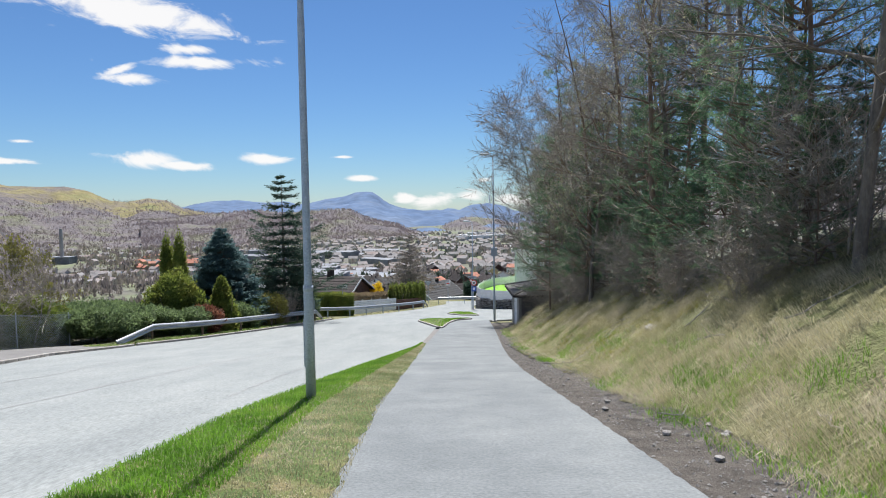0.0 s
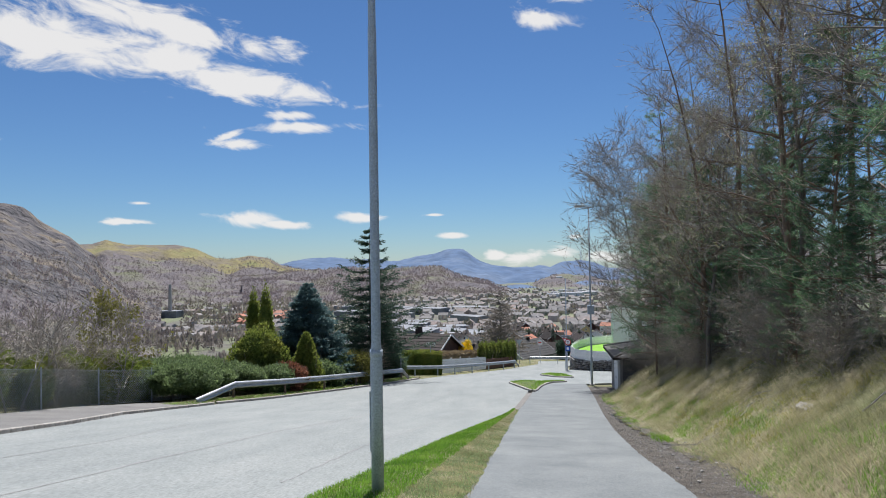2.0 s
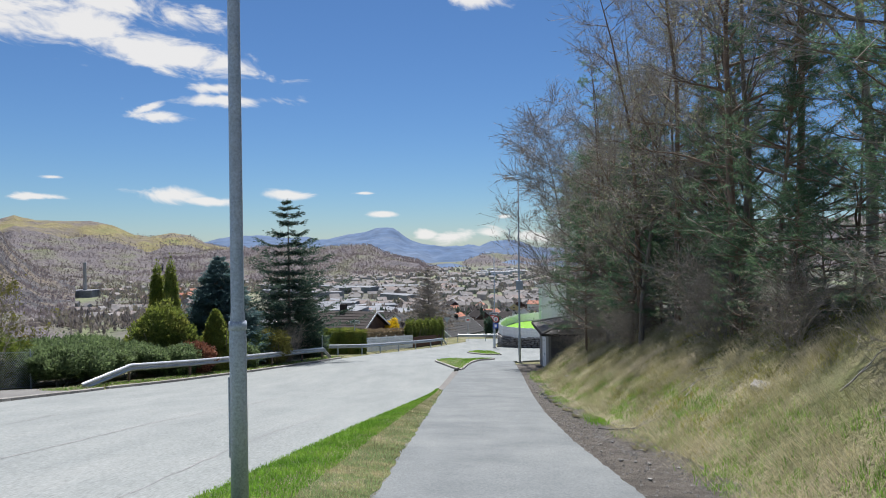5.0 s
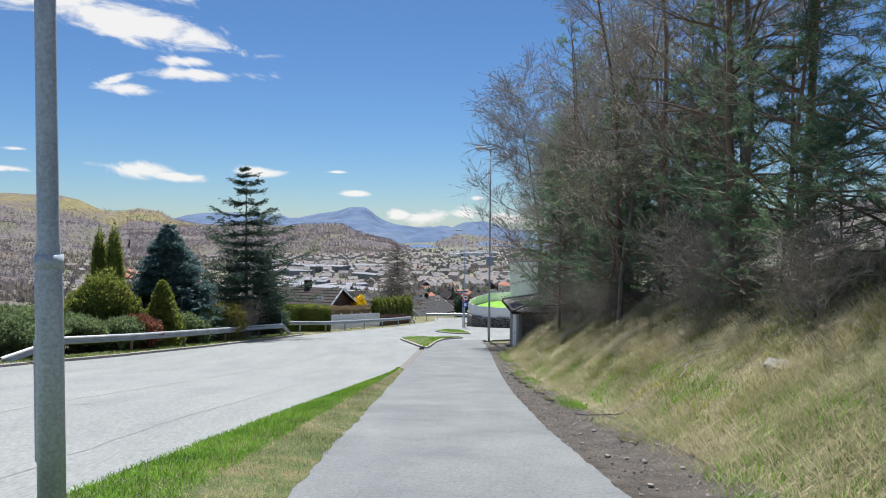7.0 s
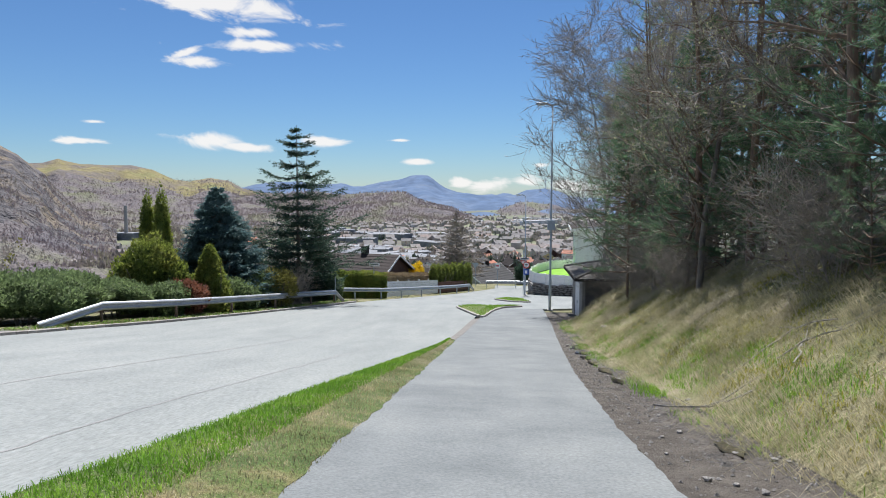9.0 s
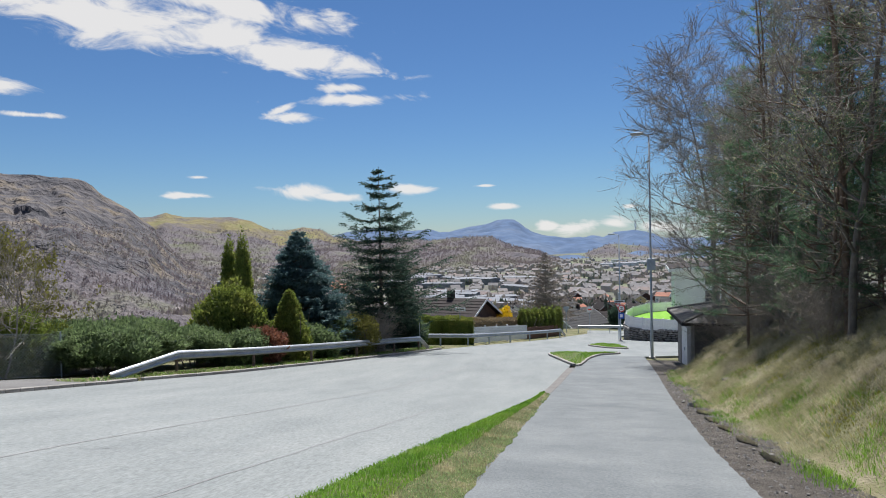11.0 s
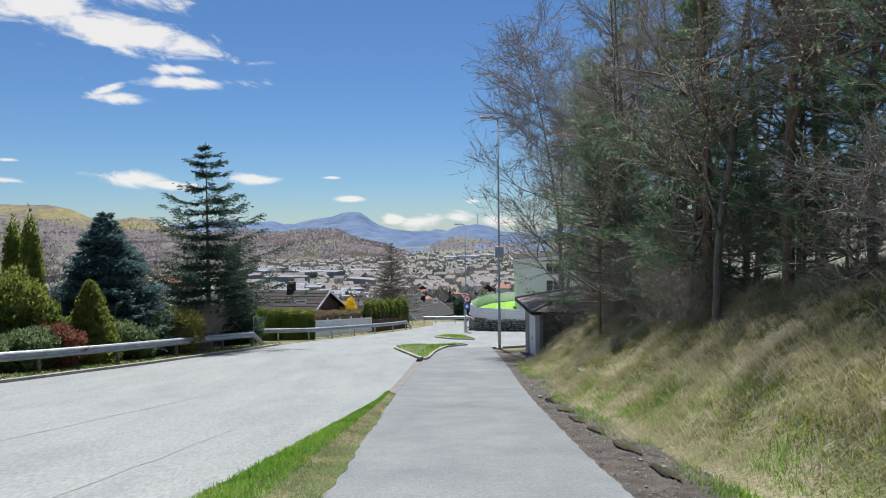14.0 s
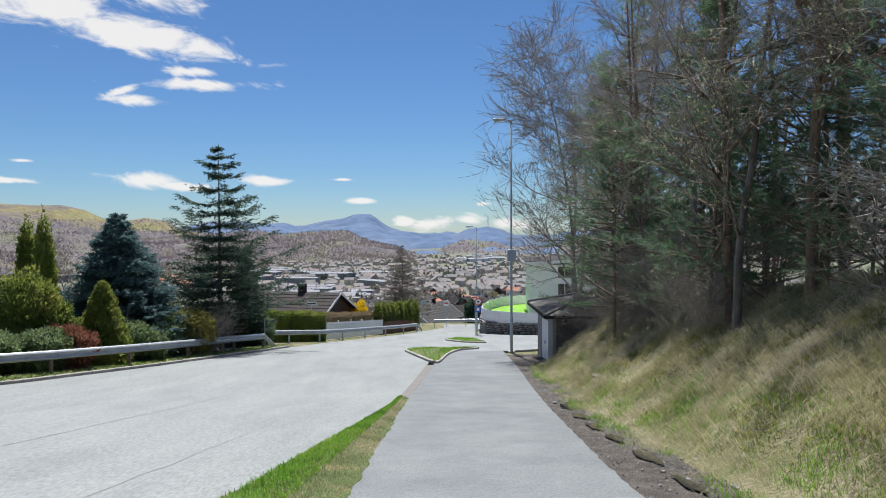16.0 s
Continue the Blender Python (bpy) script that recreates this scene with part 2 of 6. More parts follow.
def ground_mat():
    """Bank and hillside: turf, straw, moss and leaf litter in patches; woods, fields and meadows far out in the valley."""
    ma = mat("hillside_turf", [(0.09, 0.074, 0.045), (0.115, 0.125, 0.045), (0.18, 0.165, 0.09), (0.27, 0.235, 0.16)], 0.55, 0.95, 1.0, 16, spread=0.42, relief=0.08)
    return ma


TURF = ground_mat()
LITTER = mat("leaf_litter", [(0.05, 0.04, 0.03), (0.12, 0.09, 0.06), (0.2, 0.155, 0.10)], 1.2, 0.95, 0.9, 18)
VALLEY = mat("valley_fields", [(0.085, 0.08, 0.078), (0.11, 0.105, 0.09), (0.125, 0.15, 0.075), (0.2, 0.185, 0.14)], 0.012, 0.95, 0, 0.12, spread=0.4)
HEATH = mat("heath_hill", [(0.075, 0.066, 0.072), (0.115, 0.098, 0.085), (0.17, 0.145, 0.06), (0.13, 0.145, 0.05)], 0.006, 0.95, 1.0, 0.05, spread=0.4, relief=9.0)
# wood browns lightened and purpled a little, painting in some distance haze
WOODH = mat("bare_wood_hill", [(0.082, 0.075, 0.086), (0.122, 0.106, 0.11), (0.125, 0.13, 0.082)], 0.012, 0.95, 1.0, 0.11, relief=7.0)
CLIFF = mat("cliff_rock", [(0.03, 0.03, 0.038), (0.082, 0.075, 0.08), (0.15, 0.12, 0.085)], 0.02, 0.9, 1.0, 0.06, stretch=(1, 1, 0.35), spread=0.32, relief=20.0)
# the far range's air haze is put into this blue base colour
HAZEHILL = mat("far_mountain_haze_blue", [(0.035, 0.075, 0.155), (0.055, 0.10, 0.185), (0.085, 0.125, 0.195)], 0.005, 0.95, 0, 0.02)

# ---- mesh helpers ----


class Geo:
    """Collects vertices and faces for one mesh."""

    def __init__(self):
        self.v, self.f = [], []

    def quad(self, a, b, c, d):
        n = len(self.v)
        self.v += [tuple(a), tuple(b), tuple(c), tuple(d)]
        self.f.append((n, n + 1, n + 2, n + 3))

    def tri(self, a, b, c):
        n = len(self.v)
        self.v += [tuple(a), tuple(b), tuple(c)]
        self.f.append((n, n + 1, n + 2))

    def tube(self, pts, rad, k=5, cap=False):
        pts = [Vector(p) for p in pts]
        n0 = len(self.v)
        for i, p in enumerate(pts):
            d = (pts[min(i + 1, len(pts) - 1)] - pts[max(i - 1, 0)])
            d = d.normalized() if d.length > 1e-9 else Vector((0, 0, 1))
            a = d.orthogonal().normalized() if abs(d.z) < 0.95 else Vector((1, 0, 0))
            a = (a - d * a.dot(d)).normalized()
            b = d.cross(a)
            for j in range(k):
                t = 2 * math.pi * j / k
                self.v.append(tuple(p + (a * math.cos(t) + b * math.sin(t)) * rad[i]))
        for i in range(len(pts) - 1):
            for j in range(k):
                q = (j + 1) % k
                self.f.append((n0 + i * k + j, n0 + i * k + q, n0 + (i + 1) * k + q, n0 + (i + 1) * k + j))
        if cap:
            self.f.append(tuple(n0 + j for j in reversed(range(k))))
            self.f.append(tuple(n0 + (len(pts) - 1) * k + j for j in range(k)))

    def box(self, x0, x1, y0, y1, z0, z1, m=None, bevel=0.0):
        n = len(self.v)
        b = bevel
        if b:
            ring = lambda i, z: [(x0 + i, y0 + i, z), (x1 - i, y0 + i, z), (x1 - i, y1 - i, z), (x0 + i, y1 - i, z)]
            rows = [ring(b, z0), ring(0, z0 + b), ring(0, z1 - b), ring(b, z1)]
        else:
            ring = lambda z: [(x0, y0, z), (x1, y0, z), (x1, y1, z), (x0, y1, z)]
            rows = [ring(z0), ring(z1)]
        for r in rows:
            self.v += [tuple(m @ Vector(p)) if m else p for p in r]
        for i in range(len(rows) - 1):
            for j in range(4):
                q = (j + 1) % 4
                self.f.append((n + i * 4 + j, n + i * 4 + q, n + i * 4 + 4 + q, n + i * 4 + 4 + j))
        self.f.append((n + 3, n + 2, n + 1, n))
        e = n + 4 * (len(rows) - 1)
        self.f.append((e, e + 1, e + 2, e + 3))

    def prism(self, poly, z0, z1, m=None):
        """A flat polygon (x, y) raised from z0 to z1."""
        n, k = len(self.v), len(poly)
        for z in (z0, z1):
            self.v += [tuple(m @ Vector((x, y, z))) if m else (x, y, z) for x, y in poly]
        self.f.append(tuple(n + j for j in reversed(range(k))))
        self.f.append(tuple(n + k + j for j in range(k)))
        for j in range(k):
            q = (j + 1) % k
            self.f.append((n + j, n + q, n + k + q, n + k + j))

    def weld(self):
        """Joins corners that fall together."""
        seen, back = {}, []
        out = []
        for p in self.v:
            k = (round(p[0], 4), round(p[1], 4), round(p[2], 4))
            if k not in seen:
                seen[k] = len(out)
                out.append(p)
            back.append(seen[k])
        self.v, self.f = out, [tuple(back[i] for i in f) for f in self.f]
        return self

    def mesh(self, name, material, smooth=False):
        me = bpy.data.meshes.new(name)
        me.from_pydata(self.v, [], self.f)
        me.materials.append(material)
        if smooth:
            me.polygons.foreach_set("use_smooth", [True] * len(me.polygons))
        me.update()
        return me


def part(name, geo, material, parent, label="", smooth=False):
    ob = new(name, geo.mesh(name, material, smooth) if isinstance(geo, Geo) else geo)
    ob.parent = parent
    if label:
        ob["label"] = label
    return ob


def thing(name, at, label, category, group="", turn=0.0, scale=1.0):
    ob = new(name)
    ob.empty_display_size = 0.2
    ob.matrix_world = pose(*at, 0, 0, turn) @ Matrix.Scale(scale, 4)
    return tagged(ob, label, category, group)


def solid(name, geo, material, label, category, group="", kind="", smooth=False):
    return tagged(new(name, geo.mesh(name, material, smooth)), label, category, group, kind)


# ---- lie of the land ----
YS = [-60, -15, 0, 11, 23, 33, 50.6, 53.4, 66, 80, 90, 100, 130, 200, 400, 700, 1200, 2000, 5000]
ZS = [9, 2.4, 0.12, -1.58, -3.52, -5.1, -6.98, -7.3, -8.95, -10.45, -11.3, -11.9, -18.5, -29, -46, -60, -68, -71, -75]


def prof(y):
    return (np.interp(y - 3, YS, ZS) + np.interp(y - 1, YS, ZS) + np.interp(y + 1, YS, ZS) + np.interp(y + 3, YS, ZS)) / 4


def deck(x, y):
    """Height of the paved surfaces: the road's left side lies a little higher."""
    return prof(y) + 0.018 * np.clip(-3 - x, 0, 13)


def road_l(y):
    return np.interp(y, [-60, 8, 15, 20, 24, 28, 32, 35, 42, 51, 65, 83.5, 90], [-11, -11.2, -12.3, -13.1, -14.1, -14.3, -14.4, -13.6, -11.6, -9.6, -8.3, -2.6, 0])


def road_r(y):
    return np.interp(y, [-60, 0, 10, 15, 20, 25, 31, 33.5, 43, 48], [-3.1, -3.05, -3.1, -2.75, -2.38, -1.9, -1.3, -1.2, -0.72, -0.6])


def path_l(y):
    return np.interp(y, [-60, 0, 5, 10, 32, 43, 48], [-0.9, -0.9, -0.95, -1.12, -1.05, -0.45, -0.3])


def path_r(y):
    return np.interp(y, [-60, 0, 17, 23, 33, 40, 50], [2.05, 2.05, 1.95, 2.12, 2.65, 2.95, 3.25])


def toe(y):
    """Where the bank on the right starts to rise."""
    return np.interp(y, [-60, 0, 15, 30, 42, 46, 50, 60], [3.1, 3.1, 3.15, 3.35, 3.8, 7.5, 10.5, 12])


def wob(x, y, s, a):
    return a * (np.sin(x * s + 1.3 * np.sin(y * s * 0.7)) * np.cos(y * s * 1.1 + 1.7 * np.sin(x * s * 0.6)))


def land(x, y):
    x, y = np.asarray(x, float), np.asarray(y, float)
    z = deck(x, y)
    s = np.clip(x - toe(y), 0, None)
    rise = 0.66 * np.minimum(s, 4.2) + 0.07 * np.clip(s - 4.2, 0, 60)
    fade = np.clip((140 - y) / 90, 0, 1)
    rough = np.clip(s, 0, 1)
    z = z + fade * (rise - 0.12 * np.exp(-((s - 0.0) / 0.9) ** 2) * (s > 0)) + rough * (wob(x, y, 1.1, 0.10) + wob(x + 9, y, 2.7, 0.05) + wob(x, y + 4, 6.1, 0.025))
    left = np.clip(np.interp(y, [0, 31, 60, 90, 100, 140, 300, 900, 5000], [-19.5, -19.5, -13.5, -8, -9, -20, -55, -250, -1500]) - x, 0, None)
    drop = 0.42 * np.clip(left - 1.0, 0, 14) + 0.16 * np.clip(left - 15, 0, 420)
    z = np.maximum(z - drop, np.minimum(z, -72))
    far = np.clip((np.hypot(x, y) - 150) / 200, 0, 1)
    return z + far * (wob(x, y, 0.011, 3.0) + wob(x, y, 0.03, 1.2))


def graded(lo, a, b, hi, step, grow):
    c = list(np.arange(a, b + 1e-6, step))
    d, v = step, b
    while v < hi:
        d *= grow
        v += d
        c.append(min(v, hi))
    d, v = step, a
    while v > lo:
        d *= grow
        v -= d
        c.insert(0, max(v, lo))
    return np.array(c)


def build_ground():
    xs, ys = graded(-4700, -22, 14, 4700, 0.4, 1.13), graded(-1500, -10, 62, 4800, 0.5, 1.09)
    X, Y = np.meshgrid(xs, ys)
    Z = land(X, Y)
    paved = ((X > road_l(Y) - 0.2) & (X < path_r(Y) + 0.1) & (Y < 58)) | ((X > road_l(Y) - 0.2) & (X < 14) & (Y >= 51) & (Y < 95))
    paved |= (Y < 31) & (X > -18.5) & (X < -10)
    Z = np.where(paved, Z - 0.12, Z)
    nx = len(xs)
    f = [(j * nx + i, j * nx + i + 1, (j + 1) * nx + i + 1, (j + 1) * nx + i) for j in range(len(ys) - 1) for i in range(nx - 1)]
    me = bpy.data.meshes.new("ground")
    me.from_pydata(np.stack([X.ravel(), Y.ravel(), Z.ravel()], 1).tolist(), [], f)
    for q in (TURF, LITTER, VALLEY):
        me.materials.append(q)
    ci = []
    for j in range(len(ys) - 1):
        for i in range(nx - 1):
            x, y = xs[i], ys[j]
            ci.append(2 if y > 110 or abs(x) > 70 or y < -60 else 1 if x > toe(y) + 4.6 + wob(x, y, 0.9, 0.7) and y < 70 else 0)
    me.polygons.foreach_set("material_index", ci)
    me.polygons.foreach_set("use_smooth", [True] * len(ci))
    return tagged(new("ground", me), "grassy bank and hillside falling away to a wide valley", "ground", kind="structure")


def strip(name, fl, fr, ys, lift, n, material, label, category, thick=0.0, bulge=0.0):
    """A paved or planted strip between two lines, following the slope."""
    g = Geo()
    m = n + 1
    for y in ys:
        a, b = float(fl(y)), float(fr(y))
        for i in range(m):
            t = i / n
            x = a + (b - a) * t
            g.v.append((x, y, float(deck(x, y)) + lift + bulge * 4 * t * (1 - t)))
    for j in range(len(ys) - 1):
        for i in range(n):
            k = j * m + i
            g.f.append((k, k + 1, k + m + 1, k + m))
    if thick:
        for side in (0, n):
            for j in range(len(ys) - 1):
                p, q = g.v[j * m + side], g.v[(j + 1) * m + side]
                lo = lambda p: (p[0], p[1], p[2] - thick)
                g.quad(p, q, lo(q), lo(p))
    return tagged(new(name, g.mesh(name, material, True)), label, category, kind="structure")


build_ground()
Y1 = np.arange(-14, 52.01, 0.5)
strip("road", road_l, road_r, np.arange(-60, 52.01, 0.5), 0.0, 12, ROAD, "wide pale worn asphalt road running downhill", "road", 0.12)
strip("footpath", path_l, lambda y: path_r(y) + 0.016 * math.sin(y * 7.3) * math.sin(y * 2.3) + 0.008 * math.sin(y * 17), np.concatenate([np.arange(-60, -5, 0.5), np.arange(-5, 52.01, 0.12)]), 0.008, 6, PATHM, "pale grey asphalt footpath with soft broken edges", "path", 0.1)
strip("junction", road_l, lambda y: np.interp(y, [52, 54, 56, 74, 77, 80, 86, 92, 95], [3.4, 6, 14, 14, 8.8, 3.4, 3.5, 5, 8]), np.arange(52, 95.1, 0.5), 0.0, 14, ROAD, "asphalt road junction with a side street", "road", 0.12)

# ---- distance: ridges round the valley ----


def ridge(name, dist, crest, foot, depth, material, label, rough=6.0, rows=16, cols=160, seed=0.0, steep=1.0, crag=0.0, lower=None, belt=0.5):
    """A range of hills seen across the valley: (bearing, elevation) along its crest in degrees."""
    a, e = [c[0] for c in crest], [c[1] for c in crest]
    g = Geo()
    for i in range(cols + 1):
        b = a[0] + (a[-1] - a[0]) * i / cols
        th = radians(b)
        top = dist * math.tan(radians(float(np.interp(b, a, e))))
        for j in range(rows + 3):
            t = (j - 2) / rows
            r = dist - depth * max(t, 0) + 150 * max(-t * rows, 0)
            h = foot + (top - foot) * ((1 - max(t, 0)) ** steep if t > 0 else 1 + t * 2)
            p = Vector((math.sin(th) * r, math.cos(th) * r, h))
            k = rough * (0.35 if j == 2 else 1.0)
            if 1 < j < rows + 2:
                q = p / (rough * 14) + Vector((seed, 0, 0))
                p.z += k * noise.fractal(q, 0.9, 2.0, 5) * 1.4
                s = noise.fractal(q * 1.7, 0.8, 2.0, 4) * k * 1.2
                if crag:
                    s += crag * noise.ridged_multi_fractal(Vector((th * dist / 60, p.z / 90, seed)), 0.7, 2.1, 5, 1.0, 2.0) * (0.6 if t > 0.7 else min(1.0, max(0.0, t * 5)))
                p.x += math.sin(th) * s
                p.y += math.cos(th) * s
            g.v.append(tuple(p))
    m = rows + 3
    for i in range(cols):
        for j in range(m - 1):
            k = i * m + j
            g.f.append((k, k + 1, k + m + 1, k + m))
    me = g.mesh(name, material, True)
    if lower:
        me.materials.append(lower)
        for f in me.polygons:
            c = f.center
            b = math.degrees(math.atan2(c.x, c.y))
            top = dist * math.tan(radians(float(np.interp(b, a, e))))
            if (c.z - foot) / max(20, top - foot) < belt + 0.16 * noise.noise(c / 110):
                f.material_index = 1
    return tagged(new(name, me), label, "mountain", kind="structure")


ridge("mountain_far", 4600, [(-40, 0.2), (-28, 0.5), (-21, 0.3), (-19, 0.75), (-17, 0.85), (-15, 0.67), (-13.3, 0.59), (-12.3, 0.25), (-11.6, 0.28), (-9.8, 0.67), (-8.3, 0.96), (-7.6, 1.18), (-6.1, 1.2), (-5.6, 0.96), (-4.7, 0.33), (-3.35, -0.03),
      (-1.6, -0.21), (0.3, -0.25), (1.2, -0.6), (2.1, -0.14), (3.5, 0.3), (4.6, 0), (6, -0.37), (8.4, -0.5), (14, 0.3), (30, 1), (75, 2)], -74, 2600, HAZEHILL, "mountain range at the head of the valley, its haze painted in blue", 26, 18, 240)
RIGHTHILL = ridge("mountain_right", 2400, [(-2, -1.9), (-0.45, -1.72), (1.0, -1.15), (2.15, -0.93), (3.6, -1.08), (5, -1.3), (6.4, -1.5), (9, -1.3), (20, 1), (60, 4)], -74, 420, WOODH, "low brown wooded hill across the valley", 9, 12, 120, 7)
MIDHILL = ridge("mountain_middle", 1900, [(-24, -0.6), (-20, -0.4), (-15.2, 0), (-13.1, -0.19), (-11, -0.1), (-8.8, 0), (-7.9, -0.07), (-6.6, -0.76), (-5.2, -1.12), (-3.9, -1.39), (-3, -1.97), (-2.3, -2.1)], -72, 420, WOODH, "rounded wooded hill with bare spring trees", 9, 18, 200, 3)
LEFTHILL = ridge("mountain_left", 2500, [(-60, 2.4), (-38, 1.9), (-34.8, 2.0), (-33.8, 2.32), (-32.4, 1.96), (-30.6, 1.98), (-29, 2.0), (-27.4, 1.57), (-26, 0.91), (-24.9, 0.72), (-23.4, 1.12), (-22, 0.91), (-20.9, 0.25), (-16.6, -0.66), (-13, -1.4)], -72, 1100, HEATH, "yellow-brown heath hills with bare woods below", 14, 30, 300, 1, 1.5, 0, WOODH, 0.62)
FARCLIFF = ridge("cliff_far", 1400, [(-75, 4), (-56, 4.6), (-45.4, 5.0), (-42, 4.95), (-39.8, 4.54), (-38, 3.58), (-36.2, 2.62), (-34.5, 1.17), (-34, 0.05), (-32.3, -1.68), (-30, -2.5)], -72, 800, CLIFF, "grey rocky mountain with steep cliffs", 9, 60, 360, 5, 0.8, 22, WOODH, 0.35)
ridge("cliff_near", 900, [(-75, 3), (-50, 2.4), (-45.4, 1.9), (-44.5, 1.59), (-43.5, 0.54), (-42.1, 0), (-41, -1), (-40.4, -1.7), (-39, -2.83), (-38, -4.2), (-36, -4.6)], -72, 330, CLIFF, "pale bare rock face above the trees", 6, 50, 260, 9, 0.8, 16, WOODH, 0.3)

# ---- verge, gutter, kerbs, islands ----
strip("grass_verge", lambda y: road_r(y) - 0.06 + 0.05 * math.sin(y * 5.1) * math.sin(y * 1.7), lambda y: path_l(y) + 0.05 + 0.05 * math.sin(y * 4.3) * math.sin(y * 2.9), np.arange(-14, 32.61, 0.2), 0.014, 6, GRASS, "grass verge, green by the road and straw-coloured by the path", "grass", 0.05, 0.06)
strip("gutter", lambda y: road_r(y) - 0.03, lambda y: path_l(y) + 0.02, np.arange(32.4, 43.3, 0.4), 0.014, 2, GUTTER, "shallow concrete gutter between road and path", "gutter", 0.05, -0.006)


def kerb_line(owner, pts, width, height, step, mesh):
    """Kerb stones laid end to end along a line of the plan."""
    out = [Vector(p) for p in pts]
    d = 0.0
    seg = [(out[i + 1] - out[i]).length for i in range(len(out) - 1)]
    total = sum(seg)
    while d + step <= total + 0.05:
        e, i = d + step / 2, 0
        while i < len(seg) - 1 and e > seg[i]:
            e -= seg[i]
            i += 1
        p = out[i] + (out[i + 1] - out[i]) * (e / seg[i])
        w = out[i + 1] - out[i]
        k = new("kerb_stone", mesh)
        k.parent = owner
        q = p + w.normalized() * 0.3
        tilt = math.degrees(math.atan2(float(deck(q.x, q.y)) - float(deck(p.x, p.y)), 0.3))
        k.matrix_world = pose(p.x, p.y, float(deck(p.x, p.y)) - 0.05, random.uniform(-1, 1), -tilt, math.degrees(math.atan2(w.y, w.x)) + random.uniform(-1, 1))
        d += step


def stone_mesh(length, width, height):
    g = Geo()
    g.box(-length / 2, length / 2, -width / 2, width / 2, 0, height + 0.05, None, 0.018)
    return g.mesh("kerb_stone", KERB)


LONGKERB, SETT = stone_mesh(0.78, 0.15, 0.11), stone_mesh(0.47, 0.17, 0.10)


def island(name, outline, label):
    """Traffic island: raised turf in a ring of kerb stones."""
    ob = thing(name, (0, 0, 0), label, "traffic island", "islands in the junction")
    c = sum((Vector(p) for p in outline), Vector((0, 0))) / len(outline)
    g = Geo()
    rings = 5
    for r in range(rings):
        f = 1 - r / (rings - 0.5)
        for p in outline:
            q = c + (Vector(p) - c) * f
            g.v.append((q.x, q.y, float(deck(q.x, q.y)) + 0.10 + 0.10 * (1 - f) ** 0.7))
    k = len(outline)
    for r in range(rings - 1):
        for j in range(k):
            q = (j + 1) % k
            g.f.append((r * k + j, r * k + q, (r + 1) * k + q, (r + 1) * k + j))
    g.f.append(tuple((rings - 1) * k + j for j in range(k)))
    part("turf", g, GRASS, ob, "", True)
    b = Geo()
    for _ in range(2600):
        j = random.randrange(k)
        u, v = sorted((random.random(), random.random()))
        p = c * u + Vector(outline[j]) * (v - u) + Vector(outline[(j + 1) % k]) * (1 - v)
        f = (p - c).length / max((Vector(outline[j]) - c).length, 0.1)
        z = float(deck(p.x, p.y)) + 0.09 + 0.10 * (1 - min(1, f)) ** 0.7
        w = random.uniform(0, 6.28)
        h = random.uniform(0.05, 0.11)
        b.tri((p.x - 0.012 * math.cos(w), p.y - 0.012 * math.sin(w), z), (p.x + 0.012 * math.cos(w), p.y + 0.012 * math.sin(w), z), (p.x + random.uniform(-0.05, 0.05), p.y + random.uniform(-0.05, 0.05), z + h))
    part("grass", b, BLADE, ob)["kind"] = "stuff"
    kerb_line(ob, [(*p,) for p in outline] + [outline[0]], 0.15, 0.14, 0.8, LONGKERB)
    return ob


def rounded(pts, n=4):
    """Rounds off a polygon's corners."""
    out = []
    for i, p in enumerate(pts):
        a, b, c = Vector(pts[i - 1]), Vector(p), Vector(pts[(i + 1) % len(pts)])
        u, v = b + (a - b) * 0.25, b + (c - b) * 0.25
        for t in range(n):
            t /= n - 1
            q = u * (1 - t) ** 2 + b * 2 * t * (1 - t) + v * t * t
            out.append((q.x, q.y))
    return out


island("traffic_island", rounded([(-0.3, 43.4), (-2.2, 52.2), (-1.7, 54.2), (2.2, 54.6), (0.8, 52.6), (0.15, 49)]), "low grassed traffic island edged with granite kerbs")
island("traffic_island", rounded([(0.1, 68.6), (1.0, 71.2), (2.6, 69.0), (3.1, 63.5), (1.6, 64.6)]), "small grassed traffic island beside the side street")
left_kerb = thing("kerb", (0, 0, 0), "worn granite kerb along the road's far edge", "kerb")
left_kerb["kind"] = "structure"
kerb_line(left_kerb, [(float(road_l(y)) - 0.08, y) for y in np.arange(6, 31.6, 1.5)], 0.17, 0.10, 0.49, SETT)
kerb_line(left_kerb, [(float(road_l(y)) - 0.08, y) for y in np.arange(31.6, 56, 1.5)], 0.17, 0.10, 0.8, LONGKERB)
strip("pavement", lambda y: np.interp(y, [-60, 19, 26, 29.5, 31.5], [-15.4, -16.4, -17.6, -17, -14.6]), lambda y: road_l(y) - 0.15, np.arange(-60, 31.6, 0.5), 0.085, 4, PAVE, "narrow grey asphalt pavement behind the kerb", "pavement", 0.2)

